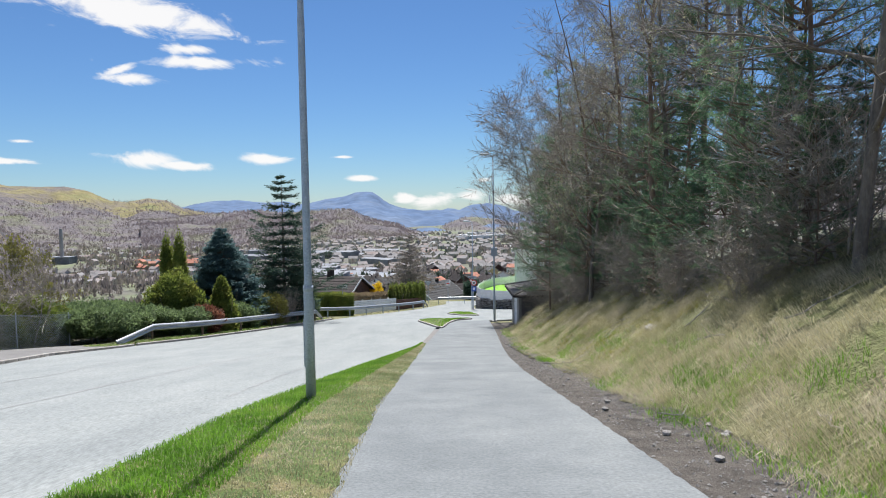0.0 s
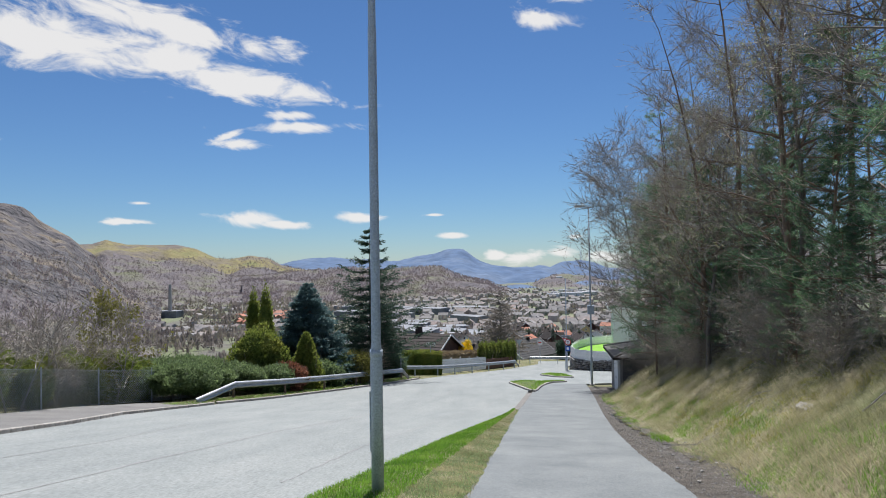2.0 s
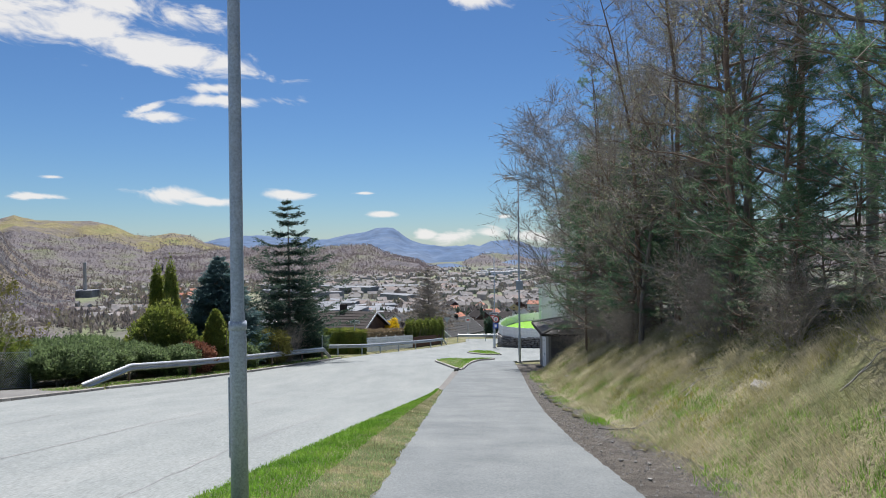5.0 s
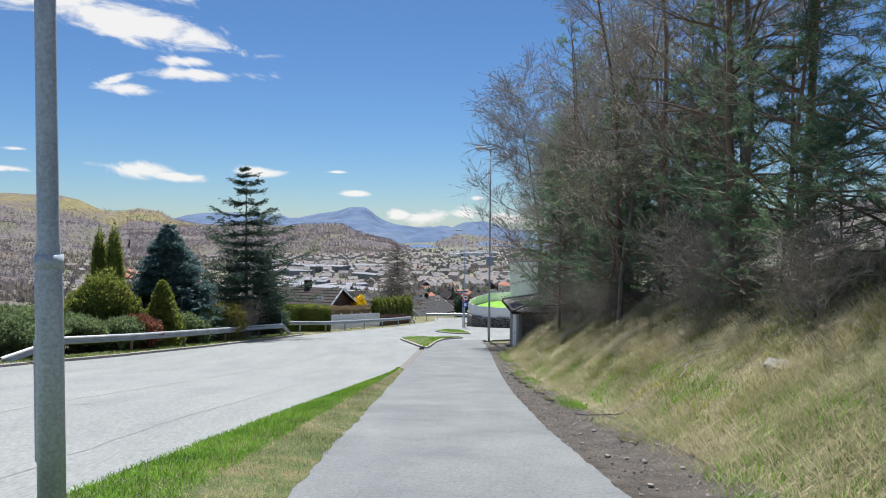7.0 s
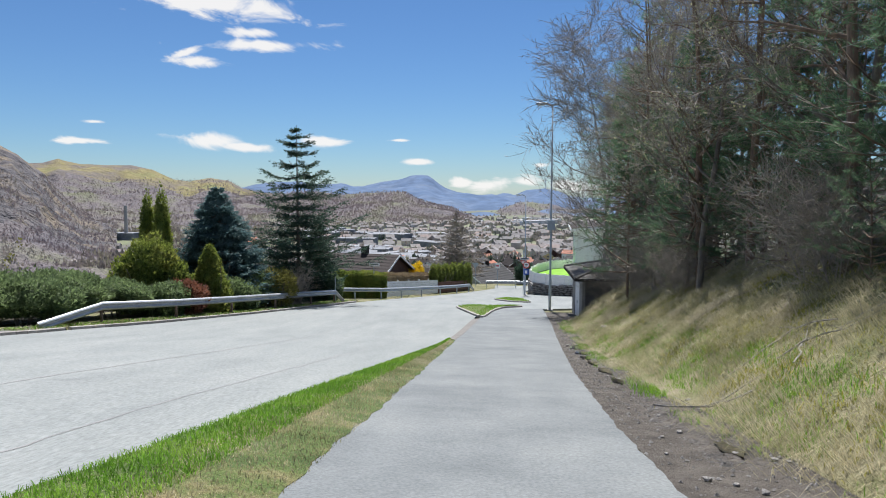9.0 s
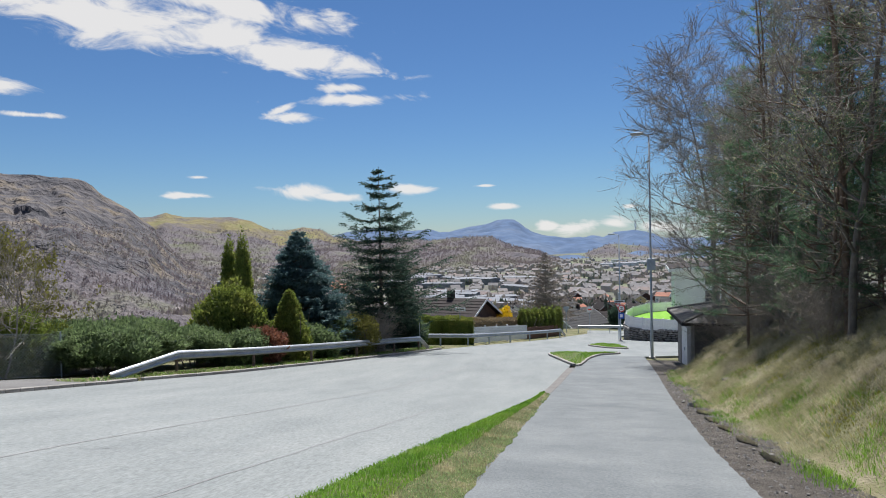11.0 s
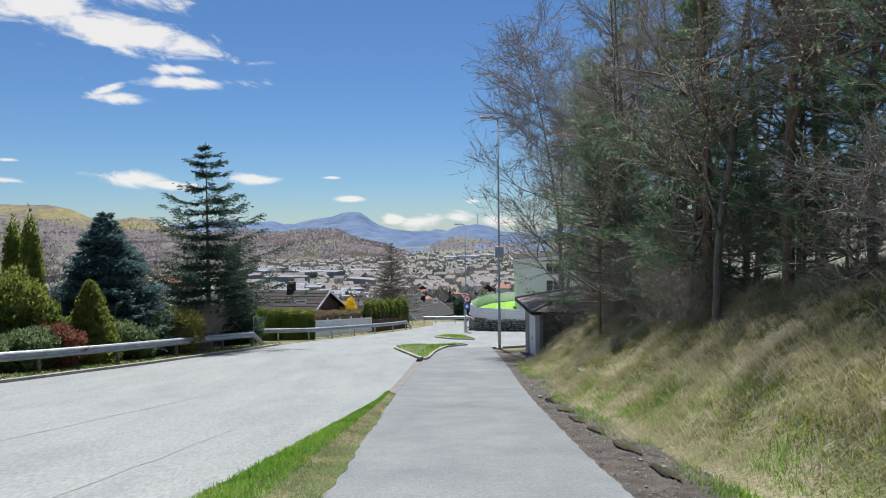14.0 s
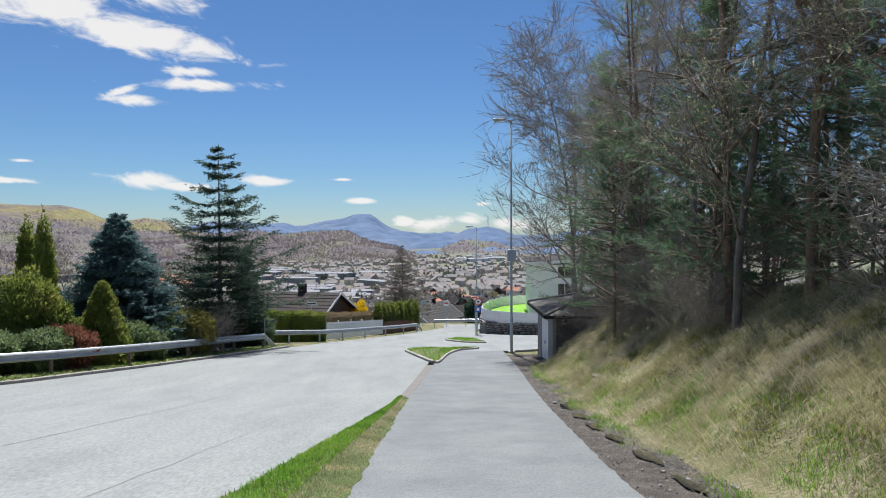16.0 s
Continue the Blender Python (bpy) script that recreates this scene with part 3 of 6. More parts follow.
# joints and repaired cracks in the road
def crack(pts, w):
    g = Geo()
    rr = random.Random(len(pts) + int(w * 1000))
    P = []
    for (a, b) in zip(pts, pts[1:]):
        for i in range(14):
            t = i / 14
            P.append((a[0] + (b[0] - a[0]) * t + rr.uniform(-0.035, 0.035), a[1] + (b[1] - a[1]) * t))
    for i, p in enumerate(P):
        h = w * rr.uniform(0.3, 1.1)
        for s in (-h, h):
            g.v.append((p[0] + s, p[1], float(deck(p[0], p[1])) + 0.004))
    for i in range(len(P) - 1):
        g.f.append((2 * i, 2 * i + 1, 2 * i + 3, 2 * i + 2))
    return tagged(new("road_crack", g.mesh("road_crack", CRACK)), "dark meandering crack in the pale asphalt", "crack", kind="structure")


crack([(-6.6, 3), (-6.9, 12), (-7.1, 20), (-6.4, 30), (-5.2, 44), (-4.6, 52)], 0.028)
crack([(-3.9, 12), (-4.0, 18), (-3.5, 26), (-2.4, 36), (-2.2, 44)], 0.02)
crack([(-9.4, 8), (-9.5, 16), (-10.4, 22)], 0.022)
crack([(-6.9, 19.5), (-5.2, 20), (-4.0, 20.4)], 0.03)

# ---- mud and grit beside the path ----
strip("grit_strip", lambda y: path_r(y) - 0.05 + 0.06 * math.sin(y * 3.7) * math.sin(y * 1.3), lambda y: toe(y) + 0.35 + 0.12 * math.sin(y * 2.1) if y < 42 else path_r(y) + 1.6, np.arange(-12, 49, 0.3), 0.002, 6, GRIT, "gravelly soil strip beside the path", "soil", 0, 0.0)


def mud_patch(y0, y1, seed):
    rr = random.Random(seed)
    g = Geo()
    ny, nx = int((y1 - y0) / 0.06), 16
    for j in range(ny + 1):
        y = y0 + (y1 - y0) * j / ny
        env = math.sin(math.pi * j / ny) ** 0.5
        a, b = float(path_r(y)) + 0.42 - 0.1 * math.sin(y * 3), float(toe(y)) + 0.28 + 0.12 * math.sin(y * 2.7)
        for i in range(nx + 1):
            t = i / nx
            x = a + (b - a) * t
            e = env * math.sin(math.pi * t) ** 0.6
            q = Vector((x * 4, y * 4, seed))
            g.v.append((x, y, float(deck(x, y)) - 0.03 + e * (0.042 + 0.032 * noise.fractal(q, 0.8, 2, 4) + 0.02 * rr.random())))
    for j in range(ny):
        for i in range(nx):
            k = j * (nx + 1) + i
            g.f.append((k, k + 1, k + nx + 2, k + nx + 1))
    return solid("mud_patch", g, MUD, "churned dark wet mud in the ditch beside the path", "mud", "mud patches", "structure")


for k, (a, b) in enumerate([(6.5, 13.5), (14.5, 20), (21, 31.5), (32.5, 37)]):
    mud_patch(a, b, k + 1)
for x, y, rx, ry in [(2.85, 10.6, 0.09, 0.3), (2.85, 15.9, 0.1, 0.35), (2.75, 21.8, 0.09, 0.5), (2.82, 23.6, 0.12, 0.6), (2.8, 25.3, 0.1, 0.45), (2.8, 26.8, 0.13, 0.5), (2.9, 28.6, 0.16, 0.6), (2.95, 30.4, 0.14, 0.6)]:
    g = Geo()
    poly = [(x + rx * math.cos(t) * (1 + 0.25 * math.sin(3 * t + y)), y + ry * math.sin(t) * (1 + 0.2 * math.sin(5 * t + x))) for t in np.linspace(0, 6.283, 22)[:-1]]
    g.v = [(px, py, float(deck(px, py)) + 0.03) for px, py in poly]
    g.f = [tuple(range(len(poly)))]
    solid("puddle", g, WATER, "shallow puddle of meltwater in the mud", "puddle", "puddles", "structure")


def pebble(seed):
    rr = random.Random(seed)
    bm = bmesh.new()
    bmesh.ops.create_icosphere(bm, subdivisions=1, radius=1)
    for v in bm.verts:
        v.co *= rr.uniform(0.75, 1.15)
        v.co.z *= 0.6
    me = bpy.data.meshes.new("stone")
    bm.to_mesh(me)
    bm.free()
    me.materials.append(STONE)
    return me


g = Geo()
rr = random.Random(31)
for _ in range(5200):
    y = 3.5 + 34 * rr.random() ** 1.4
    x = float(path_r(y)) + 0.02 + (float(toe(y)) + 0.25 - float(path_r(y))) * rr.random() ** 0.8
    r = rr.choice([0.006, 0.008, 0.01, 0.012, 0.016, 0.024]) * (1 + max(0, y - 15) / 40)
    c = Vector((x, y, float(deck(x, y)) + r * 0.4))
    k = len(g.v)
    a = rr.uniform(0, 6.283)
    for t in range(4):
        g.v.append((c.x + r * rr.uniform(0.7, 1.4) * math.cos(a + t * 1.571), c.y + r * rr.uniform(0.7, 1.4) * math.sin(a + t * 1.571), c.z + r * rr.uniform(-0.3, 0.2)))
    g.v.append((c.x, c.y, c.z + r * rr.uniform(0.5, 0.9)))
    g.f += [(k, k + 1, k + 4), (k + 1, k + 2, k + 4), (k + 2, k + 3, k + 4), (k + 3, k, k + 4)]
solid("gravel", g, STONE, "loose gravel and soil crumbs beside the path", "gravel", "", "stuff")
PEB = [pebble(i) for i in range(5)]
for i in range(90):
    y = random.uniform(3, 36)
    x = random.uniform(float(path_r(y)) + 0.15, float(toe(y)) + 0.2)
    s = random.choice([0.02, 0.025, 0.03, 0.03, 0.04, 0.06])
    o = tagged(new("stone", PEB[i % 5]), "small grey stone lying in the roadside grit", "stone", "stones beside the path")
    o.matrix_world = pose(x, y, float(deck(x, y)) + s * 0.55, 0, 0, random.uniform(0, 360)) @ Matrix.Scale(s, 4)
for x, y, s in [(4.9, 15.8, 0.27), (4.3, 33, 0.2)]:
    o = tagged(new("boulder", PEB[int(s * 10) % 5]), "weathered grey boulder half sunk in the bank", "boulder", "boulders on the bank")
    o.matrix_world = pose(x, y, float(land(x, y)) - s * 0.2, 8, 5, random.uniform(0, 360)) @ Matrix.Diagonal((s * 1.3, s, s, 1))

# ---- street lamps ----


def street_lamp(x, y, height, label, arm=(-0.35, 0.0), lean=(0, 0), sink=0.0):
    z = float(deck(x, y)) + sink
    ob = thing("street_lamp", (x, y, z), label, "street lamp", "street lamps")
    g = Geo()
    top = Vector((lean[0], lean[1], height))
    at = lambda t: Vector((0, 0, 0)) + top * t
    J = 1.86 / height
    g.tube([at(-0.02), at(J - 0.012), at(J), at(J + 0.012), at(0.5), at(0.5 + 0.004), at(0.99)], [0.085, 0.082, 0.076, 0.064, 0.058, 0.052, 0.042], 16, True)
    part("pole", g, STEEL, ob, "", True)
    g = Geo()
    g.tube([at(J - 0.004), at(J + 0.003)], [0.088, 0.086], 16, True)
    part("collar", g, STEEL, ob, "", True)
    g = Geo()
    g.box(-0.045, 0.045, -0.088, -0.074, 0.55, 1.35, pose(0, 0, 0, 0, 0, 252), 0.004)
    part("access_door", g, STEEL, ob)
    g = Geo()
    g.box(-0.17, 0.17, -0.17, 0.17, -0.15, 0.09, None, 0.02)
    if sink == 0.0:
        part("foundation", g, CONC, ob)
    p = at(0.985)
    g = Geo()
    g.tube([p, p + Vector((arm[0] * 0.3, arm[1] * 0.3, 0.12)), p + Vector((arm[0], arm[1], 0.16))], [0.03, 0.03, 0.03], 8, True)
    part("bracket", g, STEEL, ob)
    g = Geo()
    m = Matrix.Translation(p + Vector((arm[0], arm[1], 0.16))) @ pose(0, 0, 0, 0, 0, math.degrees(math.atan2(arm[1], arm[0])))
    g.box(-0.12, 0.55, -0.15, 0.15, -0.03, 0.1, m, 0.035)
    head = part("lamp_head", g, STEEL, ob)
    g = Geo()
    g.box(0.05, 0.5, -0.12, 0.12, -0.065, -0.028, m, 0.015)
    part("lens", g, LAMPGL, head)
    return ob


street_lamp(-2.24, 11.17, 12.4, "tall bluish galvanised steel street lamp in the grass verge", (-0.4, 0.1), sink=0.05)
street_lamp(3.62, 50.6, 12.4, "tall galvanised street lamp on a concrete foot", (-0.4, 0.05))
street_lamp(3.15, 79.0, 10.2, "galvanised street lamp carrying road signs", (-0.45, 0.1))

# ---- crash barriers ----


def guardrail(name, pts, label, dips=(), post_every=4.0, post_mat=RUST):
    """W-beam barrier on posts; dips lists ends that bend down to the ground."""
    ob = thing(name, (0, 0, 0), label, "guardrail", "crash barriers")
    P = [Vector((x, y, float(deck(x, y)) + 0.75)) for x, y in pts]
    for e in dips:
        P[e].z = float(deck(*pts[e])) + 0.12
    prof_w = [(0.0, -0.16), (0.045, -0.135), (0.08, -0.09), (0.045, -0.045), (0.0, -0.015), (0.0, 0.015), (0.045, 0.045), (0.08, 0.09), (0.045, 0.135), (0.0, 0.16)]
    d = 0
    for i in range(len(P) - 1):
        w = P[i + 1] - P[i]
        side = Vector((w.y, -w.x, 0)).normalized()
        g = Geo()
        n0 = 0
        for back in (0, 1):
            for q in (P[i] - w.normalized() * 0.02, P[i + 1] + w.normalized() * 0.02):
                for u, v in prof_w:
                    r = q + side * (u - 0.005 * back) + Vector((0, 0, v))
                    g.v.append(tuple(r))
        k = len(prof_w)
        for back in (0, 1):
            b = 2 * k * back
            for j in range(k - 1):
                f = (b + j, b + j + 1, b + k + j + 1, b + k + j)
                g.f.append(f if back else f[::-1])
        for s in (0, k):
            for j in range(k - 1):
                g.f.append((s + j, s + j + 1, 2 * k + s + j + 1, 2 * k + s + j))
        for j in (0, k - 1):
            g.f.append((j, k + j, 3 * k + j, 2 * k + j))
        beam = part("beam", g, RAIL, ob)
        for t in (0.06, 0.94):
            bolt = Geo()
            q = P[i] + w * t
            bolt.tube([q - side * 0.01, q + side * 0.03], [0.02, 0.016], 6, True)
            part("bolt", bolt, STEEL, beam)
        for t in ((0.0, 0.5) if w.length > 6.0 else (0.0,)):
            q = P[i] + w * t
            zg = float(deck(q.x, q.y))
            if q.z - zg < 0.45:
                continue
            g = Geo()
            c = q - side * 0.09
            g.box(-0.05, 0.05, -0.035, 0.035, zg - 0.1 - c.z, 0.02, Matrix.Translation(c) @ pose(0, 0, 0, 0, 0, math.degrees(math.atan2(side.y, side.x))), 0.006)
            part("post", g, post_mat, ob)
            g = Geo()
            g.box(-0.05, 0.04, -0.04, 0.04, -0.12, 0.1, Matrix.Translation(q - side * 0.03) @ pose(0, 0, 0, 0, 0, math.degrees(math.atan2(side.y, side.x))), 0.005)
            part("spacer", g, STEEL, ob)
    return ob


guardrail("guardrail", [(-15.0, 30.7), (-14.75, 34.1), (-13.45, 37.6), (-12.4, 41.2), (-11.5, 45.0), (-10.65, 49.0), (-10.0, 52.2), (-9.75, 53.4)], "galvanised steel guardrail, its start bent down to the ground", (0, -1))
guardrail("guardrail", [(-12.4, 58.5), (-10.6, 61.2), (-9.0, 64.0), (-7.9, 68.0), (-6.6, 72.0), (-5.2, 76.0), (-3.8, 80.0), (-2.7, 83.5), (-2.3, 85.0)], "galvanised steel guardrail in front of garden fences", (-1,), 4.0, STEEL)
guardrail("guardrail", [(-1.0, 90.5), (2.5, 91.0), (6.0, 91.2), (9.5, 91.0), (13, 90.6)], "distant steel guardrail at the bend of the road", (), 4.0, STEEL)

mp = thing("marker_post", (-10.5, 54.2, float(deck(-10.5, 54.2))), "thin grey steel marker post beside the guardrail", "marker post")
g = Geo()
g.tube([(0, 0, -0.1), (0, 0, 1.75)], [0.03, 0.03], 8, True)
part("pole", g, STEEL, mp)
g = Geo()
g.tube([(0, 0, 1.74), (0, 0, 1.79)], [0.036, 0.02], 8, True)
part("cap", g, BLACK, mp)

# ---- chain-link fence ----


def chain_fence(pts, h=1.45):
    ob = thing("chain_link_fence", (0, 0, 0), "sagging galvanised chain-link fence along the pavement", "fence")
    wire = Geo()
    for i in range(len(pts) - 1):
        a, b = Vector(pts[i]), Vector(pts[i + 1])
        L = (b - a).length
        za, zb = float(deck(*a)) + 0.05, float(deck(*b)) + 0.05
        at = lambda s, t: (a.x + (b.x - a.x) * s, a.y + (b.y - a.y) * s, za + (zb - za) * s + h * t)
        n = max(2, int(L / 0.11))
        m = int(h / 0.11)
        for k in range(-m, n):
            for up in (1, -1):
                s0, s1 = max(k, 0) / n, min(k + m, n) / n
                t0, t1 = (max(k, 0) - k) / m, (min(k + m, n) - k) / m
                if s1 <= s0:
                    continue
                p, q = Vector(at(s0, t0 if up > 0 else 1 - t0)), Vector(at(s1, t1 if up > 0 else 1 - t1))
                wire.tube([p, q], [0.005, 0.005], 3)
        for t in (0.02, 0.98):
            wire.tube([at(0, t), at(1, t)], [0.005, 0.005], 4)
        g = Geo()
        g.tube([(a.x, a.y, za - 0.3), (a.x, a.y, za + h + 0.08)], [0.025, 0.025], 8, True)
        part("post", g, STEEL, ob)
    w = part("wire_mesh", wire, STEEL, ob)
    w["kind"] = "stuff"
    for i in (3,):
        a, b = Vector(pts[i]), Vector(pts[i - 1])
        g = Geo()
        g.tube([(a.x, a.y, float(deck(*a)) + h), (b.x * 0.6 + a.x * 0.4, b.y * 0.6 + a.y * 0.4, float(deck(*b)) + 0.1)], [0.022, 0.022], 8, True)
        part("brace", g, STEEL, ob)
    return ob


chain_fence([(-15.7, 9), (-16.0, 14), (-16.5, 18), (-16.8, 21.1), (-17.5, 24.4), (-18.1, 28.5), (-17.6, 31.6), (-17.3, 34.5)])

# ---- shed ----


def build_shed():
    x0, x1, y0, y1 = 4.75, 9.2, 43.6, 48.6
    zb, ze = -6.75, -4.2
    ob = thing("shed", (x0, y0, zb), "small pebbledashed transformer shed with a corrugated roof, dug into the bank", "shed")
    o = lambda g: g
    h = ze - zb
    W, D = x1 - x0, y1 - y0
    g = Geo()
    g.box(0, W, 0, 0.2, -0.3, h)
    part("wall", g, PEBBLE, ob, "dark pebbledash wall")
    g = Geo()
    g.box(0, W, D - 0.2, D, -0.3, h)
    part("wall", g, PEBBLE, ob)
    g = Geo()
    g.box(W - 0.2, W, 0.2, D - 0.2, -0.3, h)
    part("wall", g, PEBBLE, ob)
    g = Geo()
    g.box(0, 0.2, 0.2, 1.6, -0.3, h)
    g.box(0, 0.2, 3.8, D - 0.2, -0.3, h)
    g.box(0, 0.2, 1.6, 3.8, 2.15, h)
    part("wall", g, GREYWOOD, ob, "grey boarded wall")
    for k in range(2):
        g = Geo()
        g.box(0.03, 0.09, 1.62 + 1.09 * k, 2.69 + 1.09 * k, 0.0, 2.13, None, 0.01)
        d = part("door", g, WHITE, ob, "pale painted steel door")
        g = Geo()
        g.box(0.0, 0.03, 2.58 + 0.14 * k, 2.63 + 0.14 * k, 0.95, 1.1, None, 0.005)
        part("handle", g, STEEL, d)
    for k in range(2):
        g = Geo()
        g.box(-0.035, 0.0, 0.35 + 0.5 * k, 0.8 + 0.5 * k, -0.1, h - 0.1, None, 0.008)
        part("board", g, GREYWOOD, ob)
    for a, b in (((-0.02, -0.02), (0.1, 0.1)),):
        g = Geo()
        g.box(a[0] - 0.03, b[0], a[1] - 0.03, b[1], -0.2, h, None, 0.01)
        part("corner_post", g, GREYWOOD, ob)
    for k, (x, z, w) in enumerate(((1.55, 1.55, 0.5), (1.75, 1.45, 0.3), (2.4, 1.4, 0.7), (2.6, 1.3, 0.4))):
        g = Geo()
        g.box(x, x + w, -0.006, -0.001, z, z + 0.05, pose(0, 0, 0, 0, -8 + 9 * k, 0))
        part("paint_mark", g, RED, ob, "faded red sprayed stroke")
    # low hipped roof with corrugated sheets
    cx, cy, top = W / 2, D / 2, h + 0.85
    e = 0.42
    cor = [(-e, -e), (W + e, -e), (W + e, D + e), (-e, D + e)]
    for i in range(4):
        a, b = Vector((*cor[i], h + 0.1)), Vector((*cor[(i + 1) % 4], h + 0.1))
        c = Vector((cx, cy, top))
        g = Geo()
        n = 64
        up = (b - a).cross(c - a).normalized()
        rows = 6
        for j in range(rows + 1):
            t = j / rows
            l, r = a + (c - a) * t, b + (c - b) * t
            for k in range(n + 1):
                s = k / n
                p = l + (r - l) * s
                d = (p - a).dot((b - a).normalized())
                g.v.append(tuple(p + up * (0.03 * math.sin(d * 2 * math.pi / 0.18) * (1 - t) + 0.008 * (j % 2))))
        for j in range(rows):
            for k in range(n):
                q = j * (n + 1) + k
                g.f.append((q, q + 1, q + n + 2, q + n + 1))
        part("roof_sheet", g, ETERNIT, ob, "", True)
        g = Geo()
        m = (b - a).normalized()
        g.tube([a + Vector((0, 0, -0.06)), b + Vector((0, 0, -0.06))], [0.09, 0.09], 4, True)
        part("fascia", g, ROOFDK, ob)
        g = Geo()
        g.tube([a + up * 0.03, c + up * 0.04], [0.07, 0.07], 6, True)
        part("ridge_cap", g, ETERNIT, ob)
    return ob


build_shed()

# ---- trees and shrubs ----


def dirv(az, el):
    return Vector((math.cos(az) * math.cos(el), math.sin(az) * math.cos(el), math.sin(el)))


def limb(rr, p, d, length, r0, r1, seg, bend, lift):
    """A crooked limb: its points and radii."""
    pts, rad = [p.copy()], [r0]
    d = d.normalized()
    for i in range(seg):
        d = (d + Vector((rr.uniform(-bend, bend), rr.uniform(-bend, bend), rr.uniform(-bend, bend) + lift))).normalized()
        p = p + d * (length / seg)
        pts.append(p.copy())
        rad.append(r0 + (r1 - r0) * (i + 1) / seg)
    return pts, rad, d


def tuft(g, rr, p, d, n, size, width):
    """A spray of needles round a shoot."""
    for _ in range(n):
        a = (d * 0.55 + Vector((rr.gauss(0, 0.6), rr.gauss(0, 0.6), rr.gauss(0, 0.6)))).normalized()
        s = a.cross(Vector((rr.uniform(-1, 1), rr.uniform(-1, 1), rr.uniform(-1, 1)))).normalized() * width
        q = p + a * size * rr.uniform(0.1, 0.4)
        e = p + a * size * rr.uniform(0.8, 1.25)
        g.tri(q - s, q + s, e)


def make_pine(seed, h, first, spread, density=1.0, bare=0.0, whorl=(3, 4, 5), name="pine_tree", label="tall pine with dark green needles and a bare lower trunk"):
    rr = random.Random(seed)
    ob = thing(name, (0, 0, -500 - seed), label, "tree", "trees on the wooded bank")
    wood, needles, twig = Geo(), Geo(), Geo()
    pts, rad = [], []
    ax, ay = rr.uniform(-0.3, 0.3), rr.uniform(-0.3, 0.3)
    for i in range(12):
        t = i / 11
        pts.append(Vector((ax * t * t * 2 + 0.08 * math.sin(5 * t + seed), ay * t * t * 2 + 0.08 * math.cos(4 * t), -0.4 + (h + 0.4) * t)))
        rad.append(max(0.015, 0.0085 * h * (1 - t * 0.93)))
    wood.tube(pts, rad, 8)
    z = first
    while z < h - 0.15:
        t = z / h
        c = Vector((ax * t * t * 2, ay * t * t * 2, z))
        k = (z - first) / (h - first)
        L = spread * (0.55 + 0.45 * math.sin(math.pi * min(1, k * 1.25 + 0.25))) * (1 - k ** 2.2) + 0.3
        for b in range(rr.choice(whorl)):
            az = rr.uniform(0, 6.283)
            l = L * rr.uniform(0.65, 1.15)
            P, R, d = limb(rr, c, dirv(az, rr.uniform(-0.25, 0.35) + 0.4 * k), l, 0.012 + 0.012 * l, 0.006, 6, 0.16, 0.05)
            wood.tube(P, R, 4)
            dead = rr.random() < (bare if k > 0.12 else max(bare, 0.5))
            for s in range(int(7 * density + 2)):
                u = rr.uniform(0.25, 1.0)
                i = min(5, int(u * 6))
                q = P[i].lerp(P[i + 1], u * 6 - i)
                sd = dirv(az + rr.uniform(-1.3, 1.3), rr.uniform(-0.4, 0.6))
                sl = rr.uniform(0.25, 0.75) * (0.5 + 0.25 * l)
                SP, SR, e = limb(rr, q, sd, sl, 0.008, 0.004, 3, 0.2, 0.06)
                twig.tube([SP[0], SP[3]], [0.009, 0.004], 3)
                if dead:
                    continue
                for w in SP[1:] + [SP[2].lerp(SP[3], 0.5)]:
                    tuft(needles, rr, w, e, int(13 * density) + 3, 0.125, 0.0058)
        z += rr.uniform(0.28, 0.5)
    part("trunk", wood, PINEBARK, ob, "", True)
    part("twigwork", twig, TWIG, ob)["kind"] = "stuff"
    part("crown", needles, PINE, ob)["kind"] = "stuff"
    return ob


